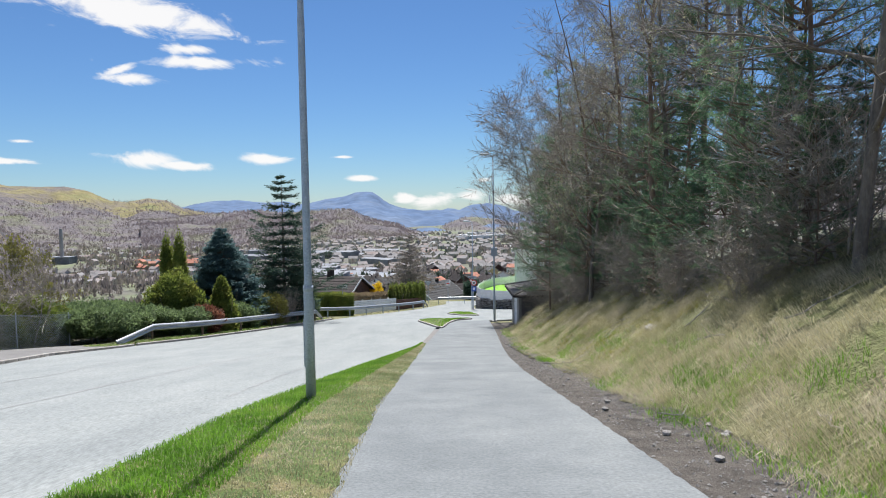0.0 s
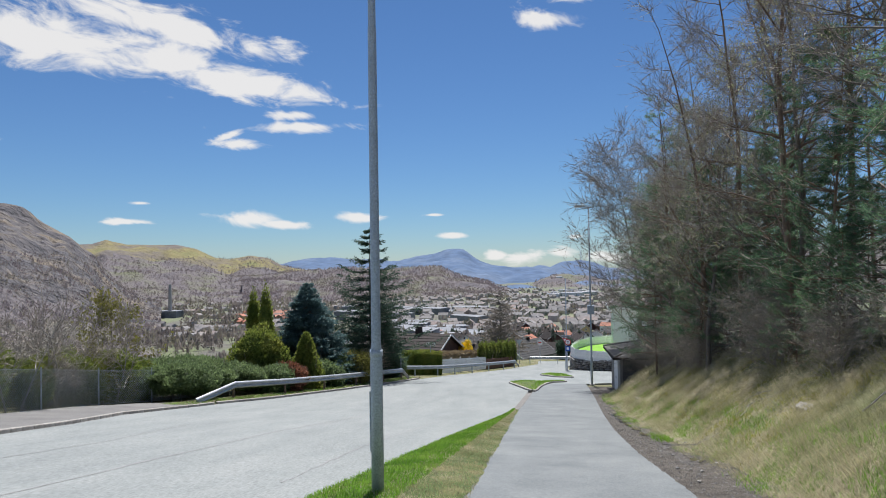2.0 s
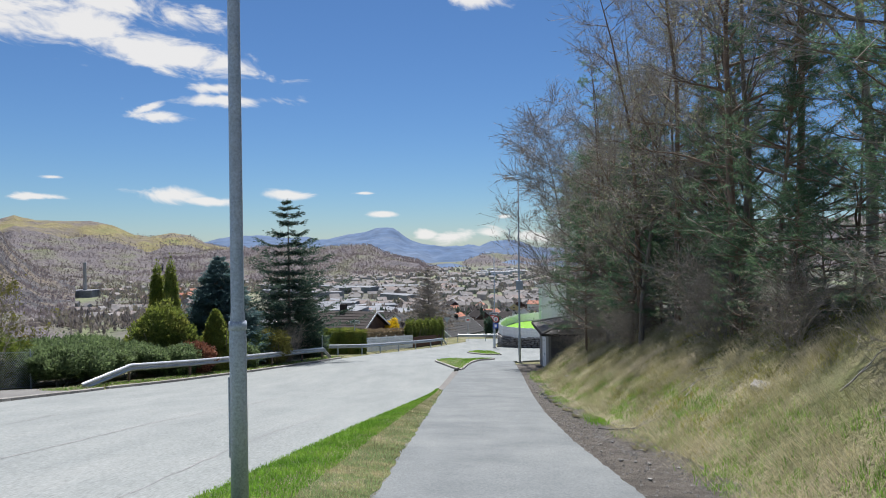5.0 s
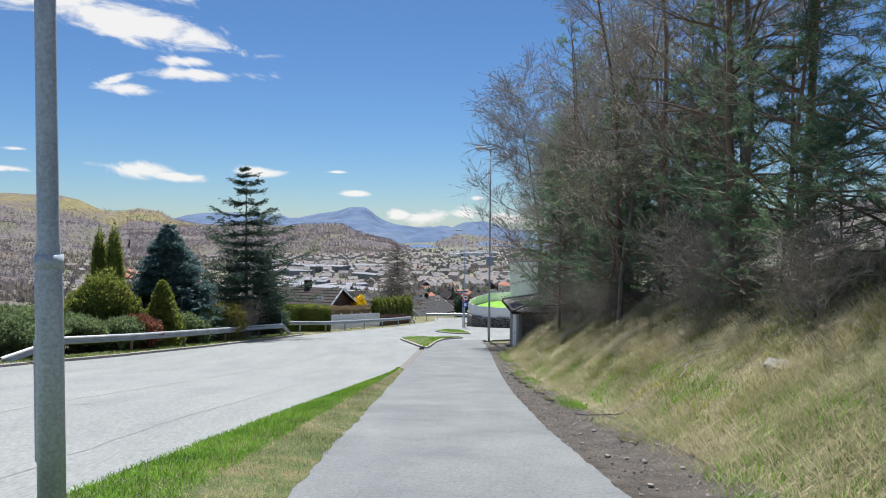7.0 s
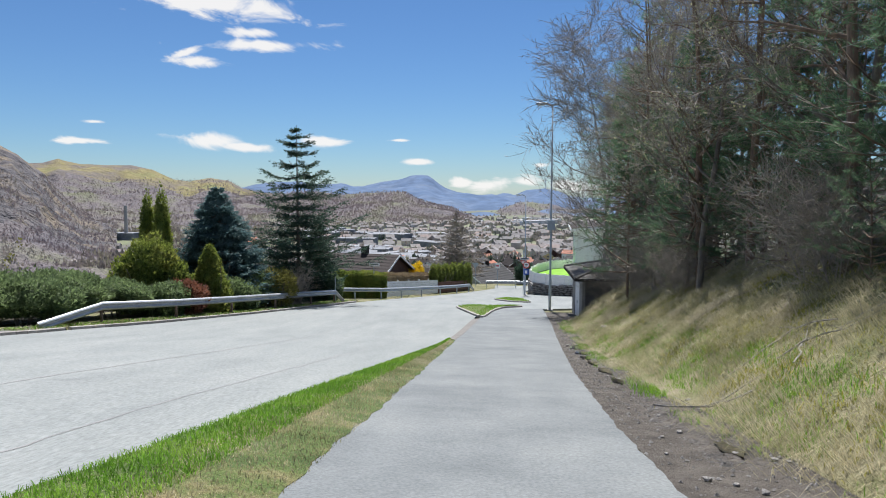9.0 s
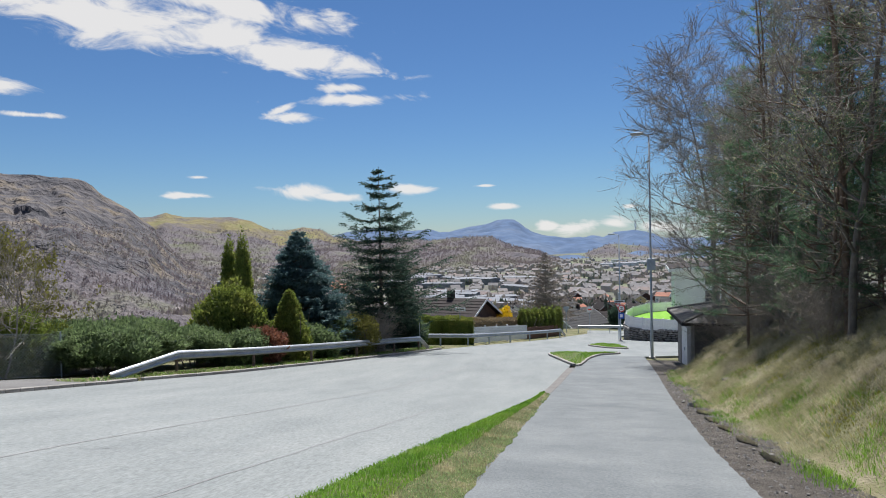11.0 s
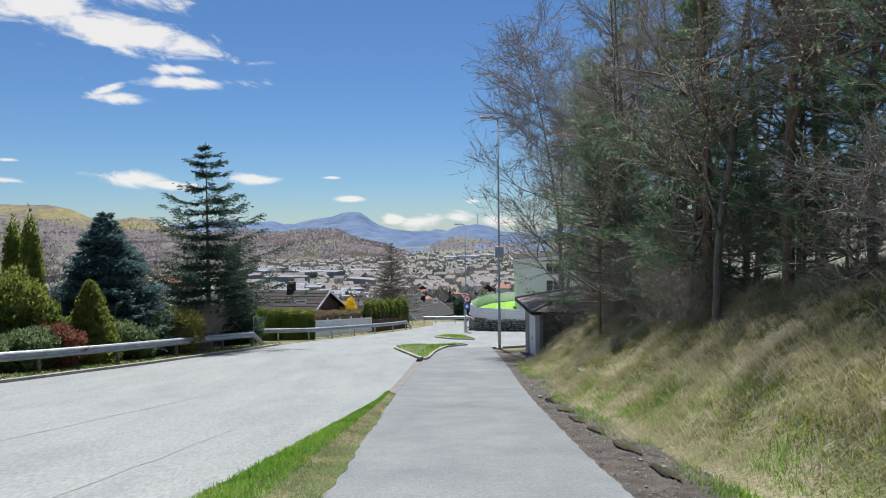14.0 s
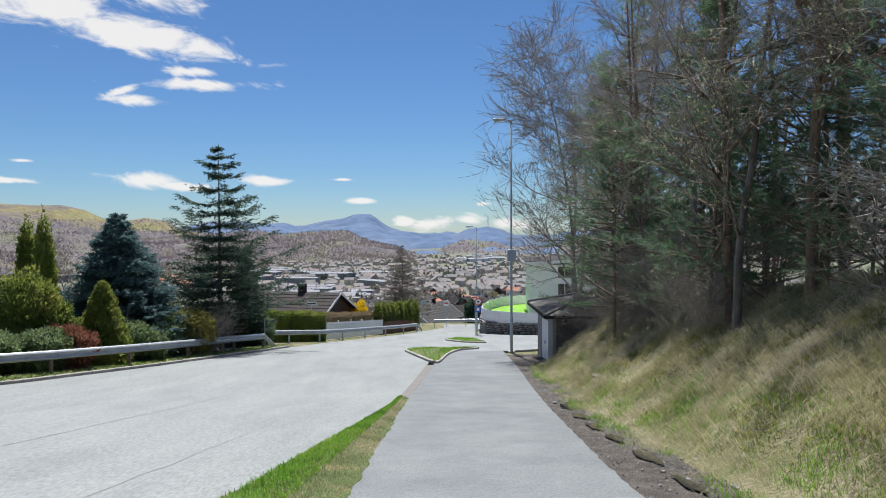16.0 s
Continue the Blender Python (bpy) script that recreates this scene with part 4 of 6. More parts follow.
def make_bare(seed, h, spread, first=0.25, bark=BARK, buds=1.0, up=0.05, label="bare deciduous tree with swelling spring buds", levels=(13, 6, 5, 3), trunks=1, name="bare_tree", group="trees on the wooded bank", fine=1.0, leafy=1.0, leaves=None, tw=1.15):
    rr = random.Random(seed)
    ob = thing(name, (0, 0, -600 - seed), label, "tree", group)
    wood, twig, bud = Geo(), Geo(), Geo()
    for tk in range(trunks):
        d0 = Vector((rr.uniform(-0.12, 0.12), rr.uniform(-0.12, 0.12), 1)) if trunks == 1 else dirv(6.283 * tk / trunks + rr.uniform(-0.5, 0.5), rr.uniform(1.1, 1.35))
        hh = h * rr.uniform(0.8, 1.0) if trunks > 1 else h
        P, R, d = limb(rr, Vector((0, 0, -0.4)), d0, hh, 0.0085 * hh, 0.012, 12, 0.09, 0.05)
        wood.tube(P, R, 7)
        for b in range(levels[0]):
            u = first + (1 - first) * (b + rr.random()) / levels[0]
            i = min(11, int(u * 12))
            q = P[i].lerp(P[i + 1], u * 12 - i)
            az = rr.uniform(0, 6.283)
            l = spread * (1.15 - 0.75 * u) * rr.uniform(0.72, 1.02)
            P1, R1, d1 = limb(rr, q, dirv(az, rr.uniform(0.1, 0.8)), l, R[i] * 0.5 + 0.004, 0.006, 7, 0.17, up)
            wood.tube(P1, R1, 5)
            for c in range(levels[1]):
                u1 = rr.uniform(0.2, 1)
                i1 = min(6, int(u1 * 7))
                q1 = P1[i1].lerp(P1[i1 + 1], u1 * 7 - i1)
                a = (d1 + Vector((rr.gauss(0, 0.6), rr.gauss(0, 0.6), rr.gauss(0, 0.45)))).normalized()
                P2, R2, d2 = limb(rr, q1, a, l * rr.uniform(0.3, 0.6), R1[i1] * 0.6, 0.004, 5, 0.2, up * 0.6)
                wood.tube(P2, R2, 4)
                for e in range(levels[2]):
                    i2 = rr.randrange(1, 5)
                    a2 = (d2 + Vector((rr.gauss(0, 0.6), rr.gauss(0, 0.6), rr.gauss(0, 0.5)))).normalized()
                    P3, R3, d3 = limb(rr, P2[i2], a2, rr.uniform(0.35, 0.95) * fine, 0.006 * tw, 0.003 * tw, 3, 0.2, up * 0.3)
                    twig.tube([P3[0], P3[1], P3[3]], [R3[0], R3[1], R3[3]], 3)
                    for f in range(levels[3]):
                        i3 = rr.randrange(1, 4)
                        a3 = (d3 + Vector((rr.gauss(0, 0.7), rr.gauss(0, 0.7), rr.gauss(0, 0.6)))).normalized()
                        e3 = P3[i3] + a3 * rr.uniform(0.15, 0.4) * fine
                        o = a3.cross(Vector((rr.uniform(-1, 1), rr.uniform(-1, 1), rr.uniform(-1, 1)))).normalized() * 0.0055 * tw
                        twig.tri(P3[i3] - o, P3[i3] + o, e3)
                        if rr.random() < buds:
                            for v in (e3, P3[i3].lerp(e3, 0.5)):
                                s = rr.uniform(0.008, 0.018) * leafy
                                x = Vector((rr.uniform(-1, 1), rr.uniform(-1, 1), 0.2)) * s
                                bud.tri(v + x, v + Vector((0, 0, -s * 1.7)), v - x)
    part("trunk", wood, bark, ob, "", True)
    part("twigwork", twig, TWIG, ob)["kind"] = "stuff"
    if bud.f:
        part("bud_haze", bud, leaves or BUD, ob)["kind"] = "stuff"
    return ob


def make_spruce(seed, h, r, material, label, dens=1.0, droop=0.25, whorl=0.3, gap=0.0, name="spruce_tree", lean=0.0, clear=0.08, ragged=0.15):
    rr = random.Random(seed)
    ob = thing(name, (0, 0, -700 - seed), label, "tree")
    wood, nd = Geo(), Geo()
    wood.tube([(lean * t * t, 0, -0.4 + (h + 0.4) * t) for t in np.linspace(0, 1, 8)], [max(0.015, 0.015 * h * (1 - t)) for t in np.linspace(0, 1, 8)], 8)
    z = clear * h
    while z < h:
        k = z / h
        L = r * (1 - k) ** 0.85 * (1.0 + ragged * math.sin(z * 5)) + 0.1
        n = int((5 + 5 * (1 - k)) * dens) + 2
        for b in range(n):
            az = rr.uniform(0, 6.283)
            l = L * rr.uniform(0.98 - 2.8 * ragged, 1.02 + 0.7 * ragged)
            c = Vector((lean * k * k, 0, z + rr.uniform(-0.1, 0.1)))
            m = 6
            P = [c]
            for i in range(m):
                u = (i + 1) / m
                P.append(c + Vector((math.cos(az) * l * u, math.sin(az) * l * u, -droop * l * math.sin(u * 2.6) + 0.25 * l * u * u * (0.3 + k))))
            wood.tube(P, [0.02 * (1 - 0.8 * i / m) + 0.004 for i in range(m + 1)], 3)
            for s in range(int((6 + 9 * l) * dens)):
                u = rr.uniform(gap, 1)
                i = min(m - 1, int(u * m))
                q = P[i].lerp(P[i + 1], u * m - i)
                side = rr.choice((-1, 1))
                sd = dirv(az + side * rr.uniform(0.4, 1.1), rr.uniform(-0.35, 0.25))
                sl = min(0.7, (0.18 + 0.3 * l * (1 - u * 0.6))) * rr.uniform(0.6, 1.2)
                e = q + sd * sl
                for t in range(int(5 + 10 * sl)):
                    w = q.lerp(e, rr.random())
                    v = (sd * 0.8 + Vector((rr.gauss(0, 0.5), rr.gauss(0, 0.5), rr.gauss(0, 0.4)))).normalized()
                    o = v.cross(Vector((rr.uniform(-1, 1), rr.uniform(-1, 1), rr.uniform(-1, 1)))).normalized() * 0.024
                    nd.tri(w - o, w + o, w + v * rr.uniform(0.09, 0.18))
        z += whorl * rr.uniform(0.7, 1.3)
    part("trunk", wood, BARK, ob, "", True)
    part("crown", nd, material, ob)["kind"] = "stuff"
    return ob


def make_shrub(seed, shape, n, leaf, material, name, label, category, core=0.8, stems=5, group="", rise=0.5):
    """A leafy shrub: shape gives centre, radii and top-heaviness of its lobes."""
    rr = random.Random(seed)
    ob = thing(name, (0, 0, -800 - seed), label, category, group)
    g = Geo()
    wood = Geo()
    tot = sum(s[3] * s[4] * s[5] for s in shape) or 1
    for cx, cy, cz, rx, ry, rz, cone in shape:
        m = int(n * rx * ry * rz / tot)
        for _ in range(m):
            az, u = rr.uniform(0, 6.283), rr.uniform(-0.95, 1)
            f = math.sqrt(max(0, 1 - u * u)) if not cone else (1 - (u + 1) / 2) ** 0.6
            lump = 1 + 0.28 * noise.noise(Vector((math.cos(az) * 2.3 + seed, math.sin(az) * 2.3, u * 3.5 * rz))) + 0.12 * noise.noise(Vector((math.cos(az) * 7 + seed, math.sin(az) * 7, u * 9 * rz)))
            depth = 1 - abs(rr.gauss(0, 0.16))
            k = f * lump * depth
            p = Vector((cx + rx * k * math.cos(az), cy + ry * k * math.sin(az), cz + rz * u * (lump * depth if not cone else 1)))
            out = Vector((math.cos(az), math.sin(az), rise + u)).normalized()
            a = (out + Vector((rr.gauss(0, 0.5), rr.gauss(0, 0.5), rr.gauss(0, 0.5)))).normalized()
            s = a.cross(Vector((rr.uniform(-1, 1), rr.uniform(-1, 1), rr.uniform(-1, 1)))).normalized() * leaf * 0.32
            g.tri(p - s, p + s, p + a * leaf * rr.uniform(0.7, 1.5))
        if core:
            k = 14
            n0 = len(g.v)
            for j in range(9):
                u = -0.95 + 1.85 * j / 8
                f = math.sqrt(max(0.02, 1 - u * u)) if not cone else (1 - (u + 1) / 2) ** 0.6
                for i in range(k):
                    az = 6.283 * i / k
                    lump = 1 + 0.28 * noise.noise(Vector((math.cos(az) * 2.3 + seed, math.sin(az) * 2.3, u * 3.5 * rz)))
                    g.v.append((cx + rx * core * f * lump * math.cos(az), cy + ry * core * f * lump * math.sin(az), cz + rz * u * 0.9))
            for j in range(8):
                for i in range(k):
                    q = (i + 1) % k
                    g.f.append((n0 + j * k + i, n0 + j * k + q, n0 + (j + 1) * k + q, n0 + (j + 1) * k + i))
    c = shape[0]
    for i in range(stems):
        az = rr.uniform(0, 6.283)
        P, R, d = limb(rr, Vector((c[0] + 0.1 * math.cos(az), c[1] + 0.1 * math.sin(az), -0.3)), dirv(az, 1.1), c[2] + c[5] * 0.6 + 0.3, 0.03, 0.01, 5, 0.15, 0.05)
        wood.tube(P, R, 5)
    part("stems", wood, BARK, ob, "", True)["kind"] = "stuff"
    part("foliage", g, material, ob)["kind"] = "stuff"
    return ob


def put(ob, x, y, turn=0.0, s=1.0, sink=0.05, first=False, tall=None):
    m = pose(x, y, float(land(x, y)) - sink, 0, 0, turn) @ Matrix.Diagonal((s, s, tall or s, 1))
    if first:
        ob.matrix_world = m
        return ob
    return copy_thing(ob, m)


def plant(kinds, places):
    """Sets out copies of the kinds in turn; the first of each kind takes its own first place."""
    used = set()
    for i, (k, x, y, s) in enumerate(places):
        put(kinds[k], x, y, (i * 137.5) % 360, s, 0.08, k not in used)
        used.add(k)


# the wooded bank beside the path
PINES = [make_pine(1, 13.5, 2.2, 2.7, 0.65, 0.4, (2, 3, 4), label="tall thin-crowned pine with bare dead lower boughs"), make_pine(2, 10.5, 1.6, 2.7, 1.0, 0.05, (3, 4), label="bushy pine with soft dark green boughs down to the bank"),
         make_pine(3, 15.5, 6.0, 2.0, 0.5, 0.55, (2, 3), label="slim pine with a bare straight trunk and sparse needles"), make_pine(4, 8.0, 1.3, 2.2, 1.0, 0.05, (3, 4), label="young bushy pine with drooping green boughs"),
         make_bare(11, 12.5, 4.6, 0.16, BARK, 1.0, 0.03, "overhanging goat willow covered in pale catkins", (16, 7, 6, 4), leafy=1.15), make_bare(12, 14.0, 3.2, 0.25, PINEBARK, 0.7, 0.06, "slender bare alder with fine twigs", (17, 7, 5, 4)),
         make_bare(13, 15.5, 3.6, 0.3, BIRCHBARK, 0.4, 0.07, "tall bare birch with a haze of fine twigs", (20, 8, 5, 4), fine=1.15), make_bare(14, 3.2, 1.8, 0.1, TWIG, 0.5, 0.05, "bare brown undergrowth with thin stems", (9, 5, 4, 3), 5, "undergrowth_shrub"),
         make_pine(9, 6.2, 0.5, 2.5, 1.1, 0.0, (3, 4), label="low young pine with soft green boughs over the bank"), make_bare(15, 16.5, 6.0, 0.22, BIRCHBARK, 0.3, 0.04, "tall bare birch with a wide haze of drooping twigs", (32, 12, 7, 4), fine=1.4, tw=1.9),
         make_bare(16, 11.5, 3.4, 0.2, BARK, 1.0, 0.05, "grey sallow with pale green buds opening on every twig", (17, 7, 6, 4), leafy=1.6)]
plant(PINES, [(3, 7.4, 14.2, 0.95), (3, 7.6, 28.0, 0.95), (1, 8.2, 36.0, 0.9), (6, 7.0, 50.0, 0.95), (8, 7.4, 20.4, 0.75), (8, 7.2, 18.4, 0.7), (8, 7.0, 25.0, 0.72), (8, 6.8, 28.6, 0.7), (8, 6.9, 36.2, 0.75), (8, 8.6, 29.6, 1.3), (8, 8.4, 33.0, 1.1), (10, 8.2, 31.6, 1.0), (10, 7.9, 26.0, 1.0), (10, 9.4, 37.6, 1.0),
              (8, 6.7, 31.0, 0.95), (8, 7.2, 38.0, 1.0), (8, 8.0, 26.8, 1.0), (9, 7.3, 49.8, 1.0), (8, 6.4, 12.6, 0.9), (8, 6.8, 16.6, 0.95), (5, 8.6, 26.2, 0.95), (5, 7.8, 36.0, 0.9), (2, 7.8, 20.8, 0.85), (2, 8.4, 28.6, 0.9), (2, 8.0, 33.8, 0.85), (9, 9.6, 49.6, 0.85),
              (5, 6.8, 38.6, 1.0), (6, 6.9, 33.0, 0.9), (10, 6.4, 35.4, 0.95), (10, 8.6, 44.2, 1.0), (10, 6.0, 28.2, 1.0), (10, 7.0, 15.2, 0.95), (10, 6.9, 22.0, 1.05), (10, 10.6, 47.6, 0.95),
              (4, 6.2, 10.2, 1.0), (1, 7.0, 13.0, 1.01), (6, 7.2, 17.0, 0.9), (3, 6.8, 19.4, 1.01), (1, 7.2, 23.2, 0.82), (5, 6.9, 27.0, 1.06), (3, 6.2, 30.0, 1.06), (4, 8.8, 25.6, 1.0), (1, 6.9, 33.5, 0.88),
              (5, 6.5, 21.2, 1.06), (5, 6.3, 29.2, 1.01), (0, 6.7, 38.2, 1.01), (1, 6.7, 41.2, 1.06), (3, 5.7, 36.6, 0.95), (6, 7.6, 51.8, 1.06), (0, 7.9, 42.8, 1.11), (5, 7.1, 40.0, 1.06), (6, 8.2, 46.5, 1.01),
              (2, 8.6, 9.4, 1.0), (2, 9.4, 18.8, 0.95), (2, 9.6, 30.6, 1.0), (2, 11.4, 40.8, 1.05),
              (2, 13.0, 12.6, 1.05),  (2, 14.2, 33.6, 1.0), (5, 14.6, 44.5, 1.0),
              (7, 6.6, 11.2, 0.9), (7, 6.4, 22.4, 0.9), (7, 6.5, 32.2, 1.0), (7, 6.7, 35.0, 0.9), (7, 6.6, 39.4, 1.0), (7, 5.9, 43.0, 0.8), (7, 7.6, 14.4, 1.1), (7, 7.8, 30.2, 1.1), (7, 6.0, 20.6, 0.6), (7, 5.9, 29.6, 0.6), (7, 6.1, 37.4, 0.7), (8, 6.9, 15.6, 0.62), (8, 6.7, 22.2, 0.66), (8, 7.2, 27.0, 0.8), (8, 6.6, 33.2, 0.7), (8, 6.9, 40.2, 0.75), (8, 7.6, 12.2, 0.7), (8, 7.8, 24.0, 0.9), (8, 6.1, 11.2, 0.6), (8, 5.9, 13.6, 0.58), (8, 6.2, 17.6, 0.6), (8, 6.0, 19.6, 0.52), (7, 5.5, 12.4, 0.6), (7, 5.7, 16.6, 0.55)])

# gardens beyond the road
put(make_spruce(21, 11.3, 5.4, SPRUCE, "tall open spruce with drooping dark branches", 1.3, 0.1, 0.55, 0.1, clear=0.2, ragged=0.2), -12.2, 51.5, 20, 1, 0.05, True)
put(make_spruce(22, 5.6, 1.9, SPRUCE, "dense dark young spruce beside the tall one", 1.5, 0.15, 0.22), -11.9, 55.0, 0, 1, 0.05, True)
put(make_spruce(23, 6.6, 3.1, BLUESPR, "dense blue-green conical spruce", 2.3, 0.04, 0.2, 0.35, "blue_spruce", ragged=0.06), -14.9, 45.6, 0, 1, 0.05, True)
cypress = make_shrub(31, [(0, 0, 3.0, 0.44, 0.44, 3.0, 0), (0, 0, 2.0, 0.5, 0.5, 1.8, 0)], 9000, 0.12, THUJA, "arborvitae", "tall narrow column of dark olive arborvitae", "shrub", 0.8, 2, "columnar arborvitae", 1.6)
put(cypress, -16.6, 42.6, 0, 1.02, 0.1, True)
put(cypress, -17.55, 43.0, 100, 0.98, 0.1)
put(make_shrub(32, [(0, 0, 1.9, 1.25, 1.25, 1.9, 0), (0.9, 0.2, 1.4, 0.95, 0.95, 1.35, 0), (-0.8, -0.3, 1.5, 1.0, 1.0, 1.5, 0), (0.1, -0.7, 1.1, 1.0, 0.9, 1.1, 0)], 20000, 0.13, THUJA, "arborvitae", "broad lumpy yellow-green arborvitae", "shrub", 0.8, 3, "garden conifers", 1.4), -16.0, 40.2, 0, 1, 0.1, True)
put(make_shrub(33, [(0, 0, 1.7, 1.15, 1.15, 1.75, 1)], 9000, 0.12, THUJA, "arborvitae", "small pointed yellow-green arborvitae", "shrub", 0.8, 3, "garden conifers", 1.4), -13.7, 41.6, 0, 1, 0.1, True)
jun = make_shrub(34, [(0, 0, 1.25, 1.6, 1.4, 0.75, 0), (1.1, 0.5, 1.0, 1.0, 1.0, 0.6, 0), (-1.0, -0.3, 1.15, 1.0, 1.1, 0.7, 0)], 15000, 0.12, JUNIPER, "juniper", "spreading grey-green juniper over the guardrail", "shrub", 0.82, 9, "junipers", 0.7)
for i, (x, y, s) in enumerate([(-17.0, 32.6, 0.95), (-16.9, 35.2, 1.05), (-16.4, 37.6, 0.95), (-18.6, 36.4, 1.15), (-19.0, 33.4, 1.1)]):
    put(jun, x, y, i * 77, s, 0.1, i == 0)
dark = make_shrub(35, [(0, 0, 0.8, 0.9, 0.8, 0.7, 0), (0.6, 0.3, 0.6, 0.6, 0.6, 0.55, 0)], 7000, 0.10, JUNIPER, "garden_shrub", "rounded dark green garden shrub", "shrub", 0.82, 6, "garden shrubs")
for i, (x, y, s) in enumerate([(-13.5, 43.2, 1.25), (-13.2, 45.4, 1.2), (-12.9, 48.0, 1.2), (-14.4, 38.7, 0.9), (-11.6, 56.2, 1.1)]):
    put(dark, x, y, i * 60, s, 0.1, i == 0)
put(make_shrub(36, [(0, 0, 0.7, 0.75, 0.7, 0.6, 0)], 3500, 0.10, REDLEAF, "barberry", "low russet barberry shrub behind the guardrail", "shrub", 0.6, 6, "garden shrubs"), -14.0, 39.6, 0, 1.35, 0.1, True)
put(make_shrub(37, [(0, 0, 0.9, 0.8, 0.8, 0.8, 0)], 4500, 0.09, OLIVE, "garden_shrub", "olive garden shrub just coming into leaf", "shrub", 0, 12, "garden shrubs"), -12.0, 46.6, 0, 1.35, 0.1, True)
bush = make_bare(38, 2.6, 1.3, 0.1, TWIG, 0.6, 0.05, "twiggy brown garden shrub before leaf", (7, 5, 4, 2), 5, "garden_shrub", "garden shrubs")
put(bush, -11.7, 49.6, 0, 1, 0.1, True)
put(bush, -11.9, 48.2, 90, 0.8, 0.1)

pollard = make_bare(41, 3.4, 1.5, 0.35, BIRCHBARK, 0.3, 0.1, "pollarded pale-barked tree with cut limbs", (9, 4, 3, 2), 2, "pollard_tree", "pollarded trees")
for i, (x, y, s) in enumerate([(-17.2, 19.6, 1.15), (-18.0, 23.6, 1.2), (-18.6, 26.6, 1.15), (-18.5, 30.0, 1.2), (-20.5, 21.5, 1.1), (-21.5, 29.0, 1.1), (-18.2, 15.5, 1.0), (-23, 25, 1.2), (-24.5, 31, 1.3), (-21.5, 33.5, 1.2)]):
    put(pollard, x, y, i * 71, s, 0.1, i == 0)
elder = make_bare(42, 5.4, 2.6, 0.4, BARK, 1.0, 0.03, "gnarled garden tree with yellow-green young leaves", (14, 6, 5, 3), 1, "garden_tree", "garden trees", 0.9, 4.5, OLIVE)
leaf = make_shrub(43, [(0, 0, 1.3, 1.1, 1.0, 1.2, 0)], 6000, 0.11, THUJA, "garden_shrub", "dark evergreen shrub behind the wire fence", "shrub", 0.8, 4, "evergreens behind the fence")
put(elder, -20.6, 33.6, 0, 1, 0.1, True)
put(elder, -27, 38, 120, 1.1, 0.1)
put(elder, -30, 27, 200, 1.2, 0.1)
for i, (x, y, s) in enumerate([(-19.5, 20.5, 1.0), (-20.2, 24.6, 1.1), (-20, 28.5, 1.0), (-21.5, 17, 1.2), (-22.5, 27, 1.3), (-18.3, 13, 1.1), (-19, 31, 1.0), (-18.2, 18.6, 0.8), (-18.4, 21.4, 0.75), (-18.9, 23.2, 0.85), (-19.2, 26.0, 0.8), (-19.4, 29.4, 0.85), (-18.7, 32.4, 0.8), (-23.5, 21, 1.4), (-25, 29, 1.5)]):
    put(leaf, x, y, i * 50, s, 0.1, i == 0)
brush = make_bare(45, 3.4, 1.9, 0.08, TWIG, 0.5, 0.06, "tangled bare garden shrub behind the wire fence", (9, 5, 5, 3), 5, "garden_shrub", "bare shrubs behind the fence")
for i, (x, y, s) in enumerate([(-19.2, 22.6, 0.8), (-19.5, 27.8, 0.8), (-19.6, 30.4, 0.9), (-20.8, 19, 1.1), (-22.5, 23.5, 1.2), (-18.2, 17.4, 0.95), (-23, 28.5, 1.2), (-22, 31.5, 1.1), (-25, 35, 1.2), (-22.5, 38, 1.1), (-20.5, 41, 1.1), (-19.5, 45, 1.0)]):
    put(brush, x, y, i * 83, s, 0.1, i == 0)
put(make_bare(44, 6.5, 2.2, 0.2, TWIG, 0.1, 0.08, "bare grey-brown tree behind the conifers", (14, 6, 5, 3), 1, "garden_tree", "garden trees"), -18.6, 48.5, 0, 1, 0.1, True)


